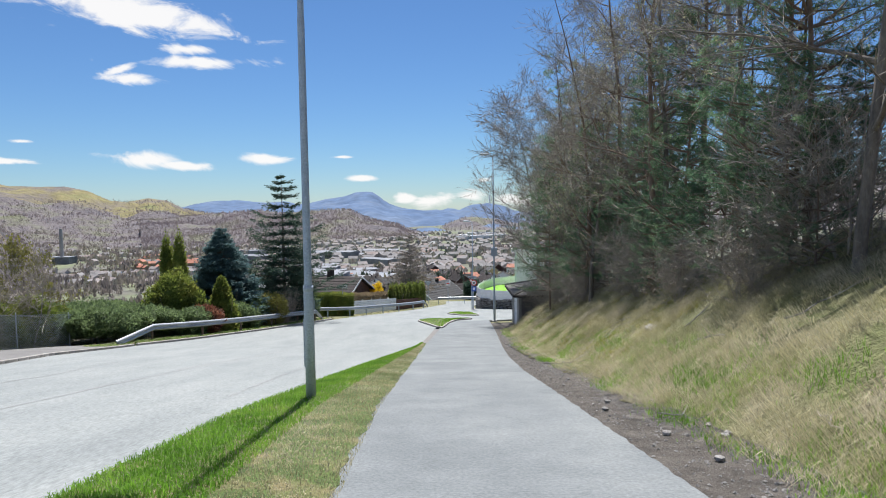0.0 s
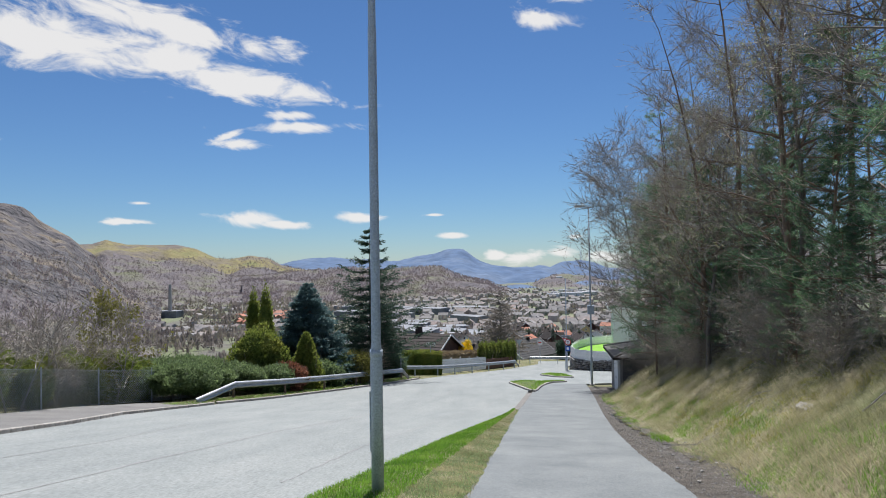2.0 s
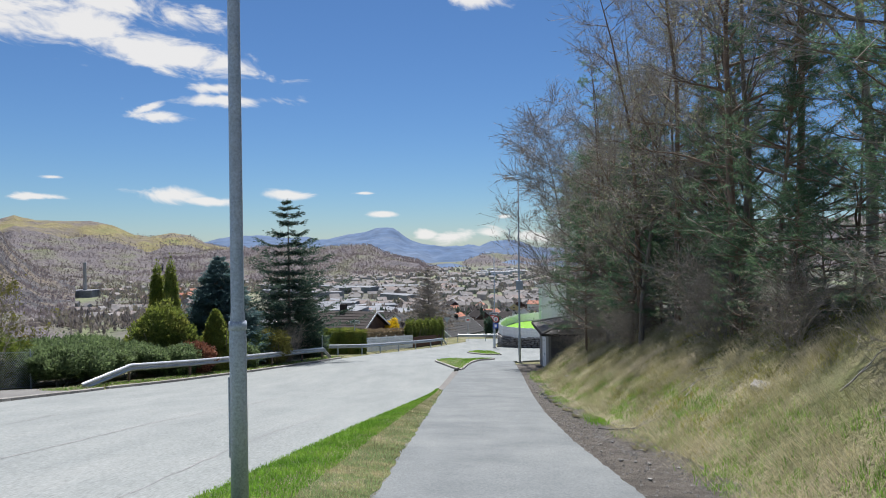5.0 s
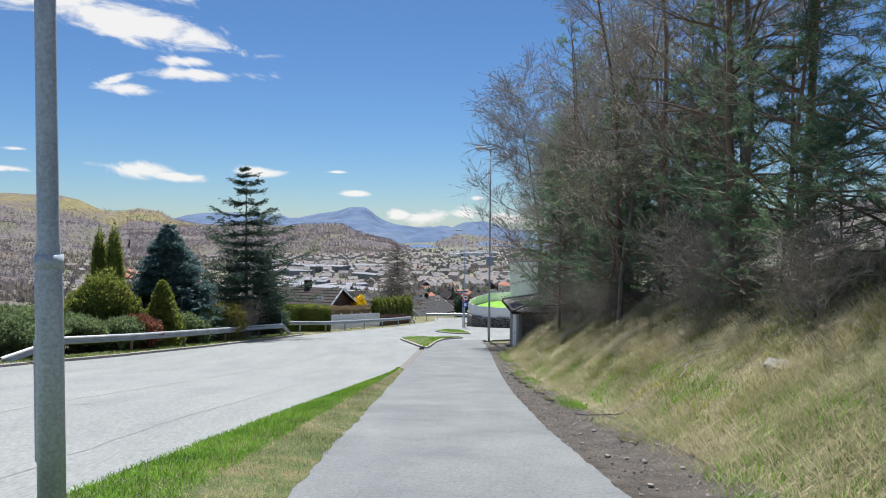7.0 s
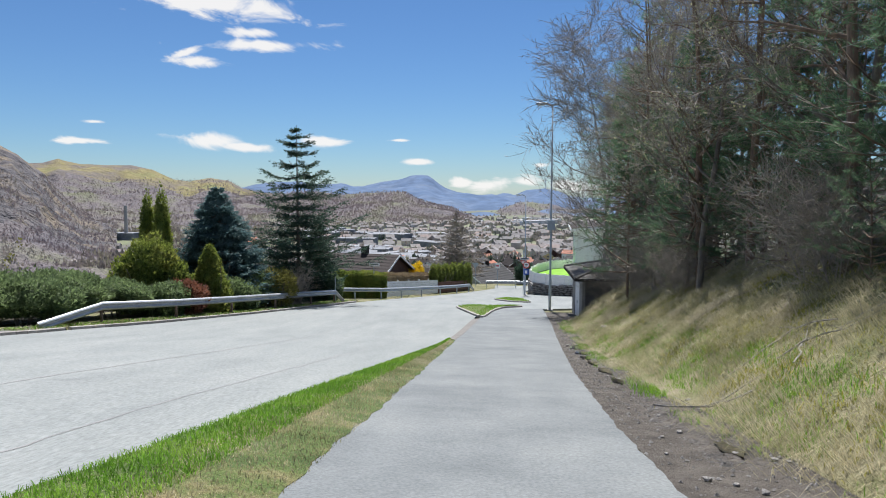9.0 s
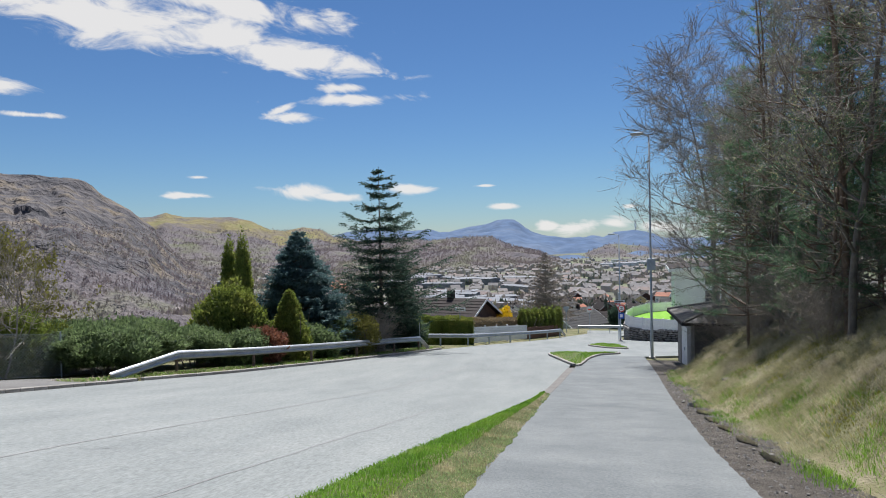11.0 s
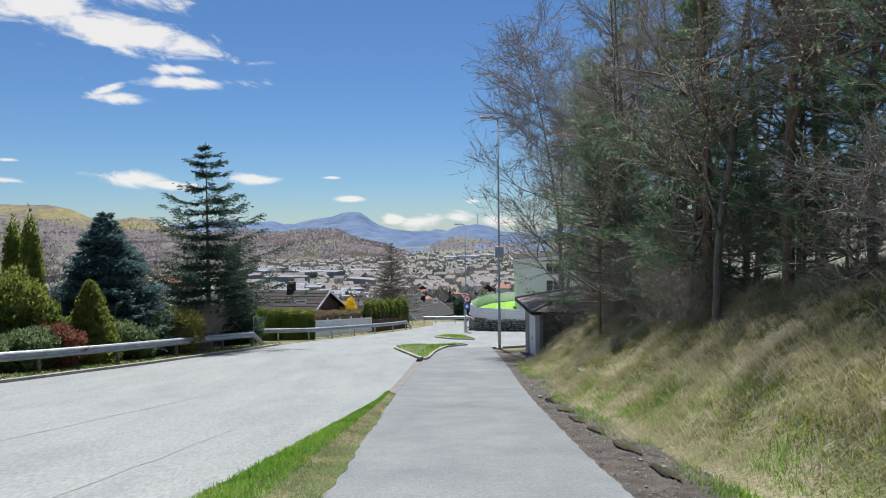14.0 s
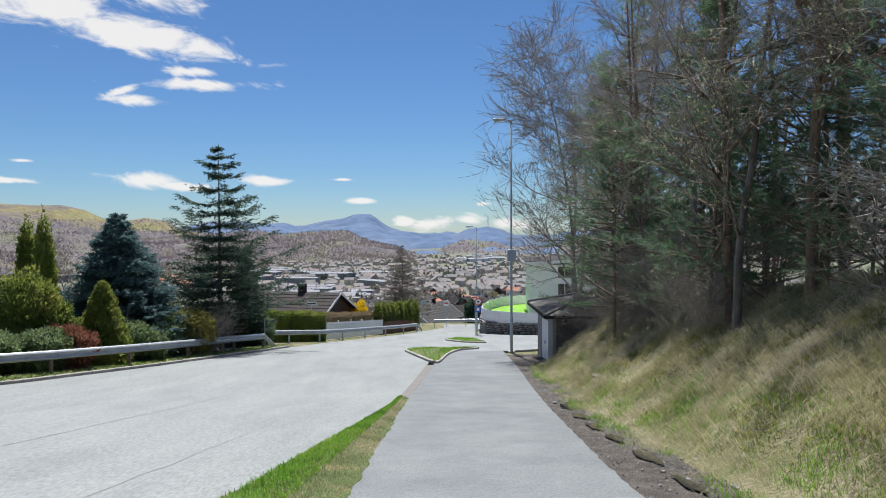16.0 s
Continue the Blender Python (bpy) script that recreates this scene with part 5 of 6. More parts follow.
def hedge(name, a, b, w, h, material, label, n, leafsize):
    """A clipped hedge between two places of the plan."""
    rr = random.Random(int(h * 100 + n))
    A, B = Vector(a), Vector(b)
    d = (B - A).normalized()
    s = Vector((d.y, -d.x))
    L = (B - A).length
    ob = thing(name, (A.x, A.y, float(deck(*A)) - 0.15), label, "hedge")
    g = Geo()
    for _ in range(n):
        t, face = rr.random(), rr.random()
        if face < 0.4:
            u, z = w / 2, rr.random()
        elif face < 0.55:
            u, z = -w / 2, rr.random()
        else:
            u, z = rr.uniform(-w / 2, w / 2), 1.0
        lump = 0.10 * noise.noise(Vector((t * L * 1.5, z * 3, u))) - abs(rr.gauss(0, 0.05))
        p2 = A + d * (t * L) + s * (u * (1 + lump * 2)) - A
        zz = z * h * (1 + lump) + float(deck(*(A + d * (t * L)))) - float(deck(*A)) + 0.1
        p = Vector((p2.x, p2.y, zz))
        a3 = (Vector((s.x * u, s.y * u, 0.6)) + Vector((rr.gauss(0, 0.5), rr.gauss(0, 0.5), rr.gauss(0, 0.5)))).normalized()
        o = a3.cross(Vector((rr.uniform(-1, 1), rr.uniform(-1, 1), rr.uniform(-1, 1)))).normalized() * leafsize * 0.35
        g.tri(p - o, p + o, p + a3 * leafsize * rr.uniform(0.6, 1.4))
    m = 12
    for i in range(m):
        p, q = A + d * (L * i / m) - A, A + d * (L * (i + 1) / m) - A
        zp, zq = float(deck(*(A + p))) - float(deck(*A)), float(deck(*(A + q))) - float(deck(*A))
        k = w / 2 * 0.86
        P = [(p.x + s.x * k, p.y + s.y * k, zp), (p.x + s.x * k, p.y + s.y * k, zp + h * 0.93), (p.x - s.x * k, p.y - s.y * k, zp + h * 0.93), (p.x - s.x * k, p.y - s.y * k, zp)]
        Q = [(q.x + s.x * k, q.y + s.y * k, zq), (q.x + s.x * k, q.y + s.y * k, zq + h * 0.93), (q.x - s.x * k, q.y - s.y * k, zq + h * 0.93), (q.x - s.x * k, q.y - s.y * k, zq)]
        for j in range(3):
            g.quad(P[j], Q[j], Q[j + 1], P[j + 1])
        if i in (0, m - 1):
            g.quad(*(P if i == 0 else Q))
    part("foliage", g, material, ob)["kind"] = "stuff"
    return ob


hedge("hedge", (-14.2, 61.0), (-9.4, 66.4), 1.4, 2.25, THUJA, "clipped green hedge behind the guardrail", 16000, 0.10)
hedge("beech_hedge", (-10.2, 69.5), (-7.0, 80.5), 1.0, 2.1, TAN, "dry tan beech hedge behind the white fence", 9000, 0.10)
tall = make_shrub(51, [(0, 0, 1.5, 0.5, 0.5, 1.6, 0)], 2200, 0.12, THUJA, "arborvitae", "narrow dark green hedge conifer behind the brown fence", "shrub", 0.85, 2, "row of hedge conifers", 1.5)
for i in range(10):
    t = i / 9
    put(tall, -6.3 + 3.2 * t, 79.6 + 7.6 * t, i * 40, 1.0 + 0.06 * math.sin(i * 3), 0.1, i == 0)
put(make_shrub(52, [(0, 0, 1.0, 0.9, 0.9, 0.85, 0), (0.3, 0.2, 1.7, 0.4, 0.4, 0.5, 0)], 4500, 0.10, YELLOW, "forsythia", "forsythia in full yellow bloom", "shrub", 0.55, 8), -8.3, 80.5, 0, 1.05, -0.9, True)
put(make_spruce(53, 9.8, 5.2, TWIG, "wide bare larch with brown tiered branches", 1.0, -0.1, 0.4, 0.05, "larch_tree"), -5.2, 101, 0, 1, 0.1, True)
put(make_shrub(54, [(0, 0, 1.5, 1.4, 1.4, 1.5, 0)], 4000, 0.2, SPRUCE, "garden_shrub", "dark rounded evergreen beyond the bend", "shrub", 0.85, 3), 4.0, 99, 0, 1, 0.1, True)

# ---- grass on verge and bank ----


def blades(name, n, pick, hmin, hmax, width, flop, material, label, down=False):
    rr = random.Random(n)
    g = Geo()
    for _ in range(n):
        x, y, z = pick(rr)
        w = rr.uniform(0, 6.283)
        h = rr.uniform(hmin, hmax)
        k = 1 + max(0, (y - 18) / 22)
        dx, dy = math.cos(w) * width * k, math.sin(w) * width * k
        a = rr.gauss(3.3, 0.5) if down else rr.uniform(0, 6.283)
        f = h * rr.uniform(0.2, 1.0) * flop
        rise = 0.5 if down else 0.7
        m = (x + math.cos(a) * f * 0.45, y + math.sin(a) * f * 0.45, z + h * rise)
        g.quad((x - dx, y - dy, z), (x + dx, y + dy, z), (m[0] + dx * 0.6, m[1] + dy * 0.6, m[2]), (m[0] - dx * 0.6, m[1] - dy * 0.6, m[2]))
        g.tri((m[0] - dx * 0.6, m[1] - dy * 0.6, m[2]), (m[0] + dx * 0.6, m[1] + dy * 0.6, m[2]), (x + math.cos(a) * f, y + math.sin(a) * f, z + h * (1 - 0.45 * min(flop, 1.2)) - (0.35 * f if down else 0)))
    return solid(name, g, material, label, "grass", kind="stuff")


def on_verge(lo, hi):
    def pick(rr):
        y = 3 + 29.4 * rr.random() ** 1.5
        t = rr.uniform(lo, hi) ** 1.0
        a, b = float(road_r(y)), float(path_l(y))
        x = a + (b - a) * t
        return x, y, float(deck(x, y)) + 0.01 + 0.24 * t * (1 - t) * 1
    return pick


def on_bank(lo, hi, clumps, seed, y0=4, y1=44, spread=0.14):
    """Tussocks scattered over the bank between two distances from its foot."""
    r0 = random.Random(seed)
    spots = []
    while len(spots) < clumps:
        y = y0 + (y1 - y0) * r0.random() ** 1.3
        x = float(toe(y)) + r0.uniform(lo, hi)
        if noise.noise(Vector((x * 0.7, y * 0.5, seed))) + r0.uniform(-0.4, 0.4) > -0.15:
            spots.append((x, y))

    def pick(rr):
        x, y = spots[rr.randrange(clumps)]
        x, y = x + rr.gauss(0, spread), y + rr.gauss(0, spread * 1.3)
        return x, y, float(land(x, y)) - 0.01
    return pick


blades("verge_grass", 46000, on_verge(-0.05, 0.6), 0.03, 0.105, 0.0042, 1.0, BLADE, "fresh green grass along the road")
blades("verge_straw", 34000, on_verge(0.36, 1.05), 0.02, 0.06, 0.004, 1.0, STRAW, "short straw-coloured grass along the path")
blades("bank_straw", 100000, on_bank(-0.1, 4.8, 3600, 4), 0.10, 0.32, 0.0036, 1.5, STRAW, "matted straw-coloured tussocks on the bank", True)
blades("bank_grass", 24000, on_bank(-0.2, 1.3, 420, 7), 0.06, 0.17, 0.0045, 0.8, BLADE, "bright green grass tufts at the foot of the bank")
blades("bank_moss_grass", 36000, on_bank(0.5, 4.2, 600, 9, 15, spread=0.26), 0.03, 0.10, 0.006, 1.0, MOSS, "yellow-green mossy grass patches on the bank")


def by_rail(lo, hi):
    def pick(rr):
        y = rr.uniform(29, 56)
        x = float(road_l(y)) - rr.uniform(lo, hi) - 0.25 * noise.noise(Vector((y * 1.3, 0, lo)))
        return x, y, float(deck(x, y)) + 0.02
    return pick


blades("rail_grass", 7000, by_rail(0.3, 1.3), 0.06, 0.2, 0.009, 0.9, BLADE, "grass and weeds under the guardrail")
blades("rail_straw", 7000, by_rail(0.15, 1.5), 0.05, 0.2, 0.008, 1.2, STRAW, "dead straw-coloured weeds along the kerb")

# ---- garden fences and houses by the road ----


def board_fence(name, a, b, h, material, label, step, gap, horizontal=False):
    A, B = Vector(a), Vector(b)
    d = (B - A).normalized()
    L = (B - A).length
    turn = math.degrees(math.atan2(d.y, d.x))
    z0 = float(deck(*A))
    ob = thing(name, (A.x, A.y, z0), label, "fence", "", turn)
    drop = (float(deck(*B)) - z0) / L
    at = lambda t: drop * t
    if horizontal:
        n = int(h / step)
        for k in range(n):
            g = Geo()
            z = 0.08 + k * step
            v = [(0, -0.012, z), (L, -0.012, z + at(L)), (L, 0.012, z + at(L)), (0, 0.012, z)]
            g.v = v + [(x, y, q + step - gap) for x, y, q in v]
            g.f = [(3, 2, 1, 0), (4, 5, 6, 7), (0, 1, 5, 4), (1, 2, 6, 5), (2, 3, 7, 6), (3, 0, 4, 7)]
            part("board", g, material, ob)
    else:
        g = Geo()
        g.box(-(step - gap) / 2, (step - gap) / 2, -0.012, 0.012, 0.06, h, None, 0.004)
        me = g.mesh("slat", material)
        for k in range(int(L / step)):
            t = (k + 0.5) * step
            s = part("slat", me, material, ob)
            s.location = (t, 0, at(t))
    t = 0.0
    while t <= L + 0.01:
        g = Geo()
        g.box(-0.05, 0.05, 0.015, 0.11, -0.2, h + 0.02, None, 0.008)
        p = part("post", g, material, ob)
        p.location = (t, 0, at(t))
        t += 2.4
    for z in (0.25, h - 0.2):
        g = Geo()
        v = [(0, 0.014, z), (L, 0.014, z + at(L)), (L, 0.05, z + at(L)), (0, 0.05, z)]
        g.v = v + [(x, y, q + 0.09) for x, y, q in v]
        g.f = [(3, 2, 1, 0), (4, 5, 6, 7), (0, 1, 5, 4), (1, 2, 6, 5), (2, 3, 7, 6), (3, 0, 4, 7)]
        part("stringer", g, material, ob)
    return ob


board_fence("board_fence", (-9.1, 66.9), (-5.75, 78.4), 1.5, WHITE, "white horizontal board fence behind the guardrail", 0.19, 0.012, True)
board_fence("board_fence", (-5.7, 78.5), (-2.9, 86.8), 1.15, BROWNWOOD, "reddish-brown vertical board fence", 0.13, 0.02)


def window(parent, x, y, z, w, h, face):
    """Framed pane on a wall; face: 0 front (-y), 1 left (-x)."""
    m = pose(x, y, z, 0, 0, 0 if face == 0 else -90)
    g = Geo()
    for a, b, c, d in ((-w / 2 - 0.08, w / 2 + 0.08, -0.08, 0.0), (-w / 2 - 0.08, w / 2 + 0.08, h, h + 0.08), (-w / 2 - 0.08, -w / 2, 0, h), (w / 2, w / 2 + 0.08, 0, h), (-0.03, 0.03, 0, h)):
        g.box(a, b, -0.05, 0.02, c, d, m)
    f = part("window", g, WHITE, parent)
    g = Geo()
    g.box(-w / 2, w / 2, -0.02, 0.01, 0, h, m)
    part("pane", g, GLASS, f)


def make_house(name, W, D, H, R, wall_mat, roof_mat, label, group="", windows=3, over=0.4, chimney=True, storeys=2):
    """Gabled house: ridge along x, walls, two roof slopes, windows, chimney."""
    ob = thing(name, (0, 0, -900), label, "house", group)
    g = Geo()
    g.box(-W / 2, W / 2, -D / 2, D / 2, -2.5, H)
    part("wall", g, wall_mat, ob)
    for s in (-1, 1):
        g = Geo()
        x = s * W / 2
        g.v = [(x, -D / 2, H), (x, D / 2, H), (x, 0, H + R), (x - s * 0.2, -D / 2, H), (x - s * 0.2, D / 2, H), (x - s * 0.2, 0, H + R)]
        g.f = [(0, 1, 2), (5, 4, 3), (0, 3, 4, 1), (1, 4, 5, 2), (2, 5, 3, 0)]
        part("gable", g, wall_mat, ob)
    k = R / (D / 2)
    for s in (-1, 1):
        g = Geo()
        n = 8
        for j in range(n):
            t0, t1 = j / n, (j + 1) / n
            ya, yb = s * (D / 2 + over) * (1 - t0), s * (D / 2 + over) * (1 - t1)
            za, zb = H + R - k * abs(ya), H + R - k * abs(yb)
            X = W / 2 + over
            up = 0.16
            g.quad((-X, ya, za + up + 0.04), (X, ya, za + up + 0.04), (X, yb, zb + up), (-X, yb, zb + up))
            g.quad((-X, ya, za + (up if j else 0.2)), (X, ya, za + (up if j else 0.2)), (X, ya, za + up + 0.04), (-X, ya, za + up + 0.04))
        y0, z0 = s * (D / 2 + over), H + R - k * (D / 2 + over)
        g.quad((-X, y0, z0), (X, y0, z0), (X, 0, H + R), (-X, 0, H + R))
        for x in (-X, X):
            g.quad((x, y0, z0), (x, 0, H + R), (x, 0, H + R + 0.16), (x, y0, z0 + 0.2))
        g.quad((-X, y0, z0), (X, y0, z0), (X, y0, z0 + 0.2), (-X, y0, z0 + 0.2))
        part("roof", g.weld(), roof_mat, ob)
        for x in (-X, X):
            g = Geo()
            dx = 0.03 if x > 0 else -0.03
            g.v = [(x, y0, z0 - 0.02), (x, 0, H + R - 0.02), (x, 0, H + R + 0.18), (x, y0, z0 + 0.21), (x + dx, y0, z0 - 0.02), (x + dx, 0, H + R - 0.02), (x + dx, 0, H + R + 0.18), (x + dx, y0, z0 + 0.21)]
            g.f = [(0, 1, 2, 3), (7, 6, 5, 4), (0, 4, 5, 1), (1, 5, 6, 2), (2, 6, 7, 3), (3, 7, 4, 0)]
            part("bargeboard", g, WHITE, ob)
    if chimney:
        g = Geo()
        g.box(W * 0.12, W * 0.12 + 0.6, -0.3, 0.3, H + R * 0.5, H + R + 0.9, None, 0.03)
        part("chimney", g, ROOFDK, ob)
    for st in range(storeys):
        z = 0.9 + 2.7 * st
        if z + 1.2 > H + 0.3:
            break
        for i in range(windows):
            window(ob, -W / 2 + W * (i + 0.5) / windows, -D / 2 - 0.005, z, 1.3, 1.15, 0)
        window(ob, -W / 2 - 0.005, 0, z, 1.2, 1.15, 1)
    return ob


def place_house(ob, x, y, z, turn, first=False, s=1.0):
    m = pose(x, y, z, 0, 0, turn) @ Matrix.Scale(s, 4)
    if first:
        ob.matrix_world = m
        return ob
    return copy_thing(ob, m)


BROWNWALL = mat("dark_brown_cladding", [(0.06, 0.03, 0.025), (0.10, 0.055, 0.045)], 2, 0.75, 0.2, 30)
GREYWALL = mat("grey_cladding", [(0.28, 0.28, 0.28), (0.38, 0.375, 0.37)], 2, 0.7, 0.2, 30, per_object=0.3)
TANWALL = mat("ochre_cladding", [(0.38, 0.28, 0.16), (0.48, 0.37, 0.22)], 2, 0.7, 0.2, 30, per_object=0.3)
REDROOF = mat("red_roof_tile", [(0.28, 0.10, 0.06), (0.38, 0.15, 0.09)], 4, 0.75, 0.3, 30, per_object=0.2)
place_house(make_house("house", 9.5, 7.5, 2.3, 1.7, BROWNWALL, ROOFDK, "low dark-brown house with a tiled gable roof below the hedge", "", 3, 0.5, True, 1), -14.4, 77.5, -10.2, -14, True)

# white house, lawn, curved fence and dry-stone wall on the corner


def corner_house():
    ob = thing("house", (8.6, 82.0, -9.1), "white two-storey house with a low overhanging roof", "house", "", -4)
    g = Geo()
    g.box(0, 11, 0, 9, -1.5, 5.2)
    part("wall", g, WHITE, ob)
    g = Geo()
    g.v = [(-0.6, -0.7, 5.15), (11.6, -0.7, 5.9), (11.6, 9.7, 5.9), (-0.6, 9.7, 5.15)]
    g.v += [(x, y, z + 0.32) for x, y, z in g.v]
    g.f = [(3, 2, 1, 0), (4, 5, 6, 7), (0, 1, 5, 4), (1, 2, 6, 5), (2, 3, 7, 6), (3, 0, 4, 7)]
    part("roof", g, WHITE, ob, "white low-pitched roof edge")
    g = Geo()
    g.v = [(-0.55, -0.65, 5.48), (11.55, -0.65, 6.23), (11.55, 9.65, 6.23), (-0.55, 9.65, 5.48)]
    g.v += [(x, y, z + 0.05) for x, y, z in g.v]
    g.f = [(3, 2, 1, 0), (4, 5, 6, 7), (0, 1, 5, 4), (1, 2, 6, 5), (2, 3, 7, 6), (3, 0, 4, 7)]
    part("roof_felt", g, ROOFDK, ob)
    for x, z, w, h in ((3.4, 3.9, 1.3, 1.1), (3.4, 1.9, 1.3, 1.4), (3.4, 0.5, 1.3, 0.7), (7.0, 3.6, 1.6, 1.3), (7.0, 0.9, 1.6, 1.4)):
        window(ob, x, -0.006, z, w, h, 0)
    g = Geo()
    g.tube([(-0.08, -0.1, -0.2), (-0.08, -0.1, 5.1)], [0.045, 0.045], 8)
    part("downpipe", g, WHITE, ob)


corner_house()
EDGE = [(8.9, 77.2), (7.0, 78.0), (5.2, 79.0), (4.1, 80.3), (3.8, 82.5), (4.1, 85.5), (5.0, 89), (6.6, 92.5), (9.0, 94.6), (12.5, 95.2)]
LAWN_Z = -9.15


def corner_garden():
    g = Geo()
    g.prism([(x + 0.1, y + 0.1) for x, y in EDGE] + [(16, 95), (16, 80)], LAWN_Z - 3.2, LAWN_Z)
    solid("lawn", g, LAWN, "bright green raised lawn of the corner garden", "lawn", "", "structure")
    ob = thing("picket_fence", (0, 0, LAWN_Z), "white board fence curving round the raised lawn", "fence")
    g = Geo()
    g.box(-0.075, 0.075, -0.012, 0.012, -0.12, 1.0, None, 0.004)
    me = g.mesh("slat", WHITE)
    pts = [Vector(p) for p in EDGE]
    for a, b in zip(pts, pts[1:]):
        d = b - a
        ang = math.degrees(math.atan2(d.y, d.x))
        n = max(1, int(round(d.length / 0.16)))
        for i in range(n):
            p = a + d * ((i + 0.5) / n)
            s = part("slat", me, WHITE, ob)
            s.matrix_local = pose(p.x, p.y, 0, 0, 0, ang)
        for z in (0.2, 0.75):
            g = Geo()
            g.box(0, d.length, -0.07, -0.015, z, z + 0.09, pose(a.x, a.y, 0, 0, 0, ang))
            part("stringer", g, WHITE, ob)
        g = Geo()
        g.box(-0.06, 0.06, -0.06, 0.06, -0.1, 1.06, pose(a.x, a.y, 0, 0, 0, ang), 0.01)
        part("post", g, WHITE, ob)
    wall = thing("stone_wall", (0, 0, 0), "dry-stone retaining wall of rough grey blocks", "wall")
    wall["kind"] = "structure"
    rr = random.Random(5)
    for a, b in zip(pts[:6], pts[1:7]):
        d = b - a
        u = d.normalized()
        side = Vector((u.y, -u.x))
        if side.dot(Vector((-0.5, -1))) < 0:
            side = -side
        g = Geo()
        zlo = min(float(deck(*a)), float(deck(*b))) - 0.3
        g.box(0, d.length, -0.12, 0.02, zlo, LAWN_Z - 0.1, pose(a.x, a.y, 0, 0, 0, math.degrees(math.atan2(d.y, d.x))))
        part("backing", g, GRIT, wall)
        z = zlo + 0.1
        while z < LAWN_Z - 0.14:
            h = rr.uniform(0.16, 0.3)
            t = rr.uniform(-0.2, 0.1)
            while t < d.length - 0.1:
                w = rr.uniform(0.25, 0.65)
                s = new("block", PEB[rr.randrange(5)])
                s.parent = wall
                p = a + u * (t + w / 2) + side * 0.06
                s.matrix_world = pose(p.x, p.y, z + h / 2, rr.uniform(-8, 8), rr.uniform(-8, 8), math.degrees(math.atan2(d.y, d.x))) @ Matrix.Diagonal((w * 0.56, 0.2, h * 0.85, 1))
                t += w
            z += h


corner_garden()

# ---- road signs ----


def disc(r, y, n=24):
    return [(r * math.cos(6.2832 * i / n), y, r * math.sin(6.2832 * i / n)) for i in range(n)]


def plate(name, outline, t, material, parent, at, label=""):
    """A flat sign plate facing the camera's way, t thick."""
    g = Geo()
    n = len(outline)
    g.v = [(at[0] + x, at[1] - t, at[2] + z) for x, z in outline] + [(at[0] + x, at[1], at[2] + z) for x, z in outline]
    g.f = [tuple(range(n)), tuple(reversed(range(n, 2 * n)))] + [(i, n + i, n + (i + 1) % n, (i + 1) % n) for i in range(n)]
    return part(name, g, material, parent, label)


circ = lambda r: [(r * math.cos(6.2832 * i / 28), r * math.sin(6.2832 * i / 28)) for i in range(28)]
rect = lambda w, h: [(-w / 2, -h / 2), (w / 2, -h / 2), (w / 2, h / 2), (-w / 2, h / 2)]
tri_down = lambda w: [(-w / 2, w * 0.43), (0, -w * 0.43), (w / 2, w * 0.43)]


def sign_cluster():
    x, y = 2.95, 77.9
    ob = thing("road_sign", (x, y, float(deck(x, y))), "steel sign post with a round red and a blue traffic sign", "road sign")
    g = Geo()
    g.tube([(0, 0, -0.2), (0, 0, 4.6)], [0.035, 0.035], 8, True)
    part("pole", g, STEEL, ob)
    plate("sign_plate", circ(0.34), 0.02, RED, ob, (0.28, -0.05, 3.1), "round red-bordered sign")
    plate("sign_face", circ(0.25), 0.006, WHITE, ob, (0.28, -0.072, 3.1))
    plate("sign_bar", rect(0.26, 0.09), 0.006, BLACK, ob, (0.28, -0.08, 3.14))
    plate("sign_bar", rect(0.2, 0.08), 0.006, BLACK, ob, (0.28, -0.08, 3.0))
    plate("sign_plate", rect(0.5, 0.55), 0.02, BLUE, ob, (0.26, -0.05, 2.4), "blue square sign")
    plate("sign_bar", rect(0.24, 0.3), 0.006, WHITE, ob, (0.26, -0.074, 2.4))
    plate("sign_plate", rect(0.95, 0.2), 0.02, STEEL, ob, (0.1, -0.05, 3.75), "narrow grey street-name plate")
    plate("sign_bar", rect(0.75, 0.08), 0.006, BLACK, ob, (0.1, -0.074, 3.75))
    plate("sign_plate", tri_down(0.55), 0.02, RED, ob, (-0.05, -0.04, 3.3), "red-edged triangular sign")
    plate("sign_face", tri_down(0.34), 0.006, WHITE, ob, (-0.05, -0.064, 3.31))


sign_cluster()
for x, y, h, k in ((-2.4, 92.6, 3.0, 0), (0.3, 93.2, 3.0, 1)):
    ob = thing("road_sign", (x, y, float(deck(x, y))), "grey back of a triangular give-way sign on a post" if k == 0 else "small red and white sign on a steel post", "road sign", "signs at the bend")
    g = Geo()
    g.tube([(0, 0, -0.2), (0, 0, h)], [0.035, 0.035], 8, True)
    part("pole", g, STEEL, ob)
    plate("sign_plate", tri_down(0.85) if k == 0 else rect(0.6, 0.6), 0.02, STEEL if k == 0 else WHITE, ob, (0, -0.05, h - 0.4))
    if k:
        plate("sign_bar", rect(0.4, 0.16), 0.006, RED, ob, (0, -0.074, h - 0.4))
ob = thing("street_sign", (-9.9, 65.2, float(deck(-9.9, 65.2))), "white street-name sign on a thin post above the hedge", "street sign")
g = Geo()
g.tube([(0, 0, -0.2), (0, 0, 3.0)], [0.03, 0.03], 8, True)
part("pole", g, STEEL, ob)
plate("sign_plate", rect(0.85, 0.28), 0.02, WHITE, ob, (0.05, -0.04, 2.85))
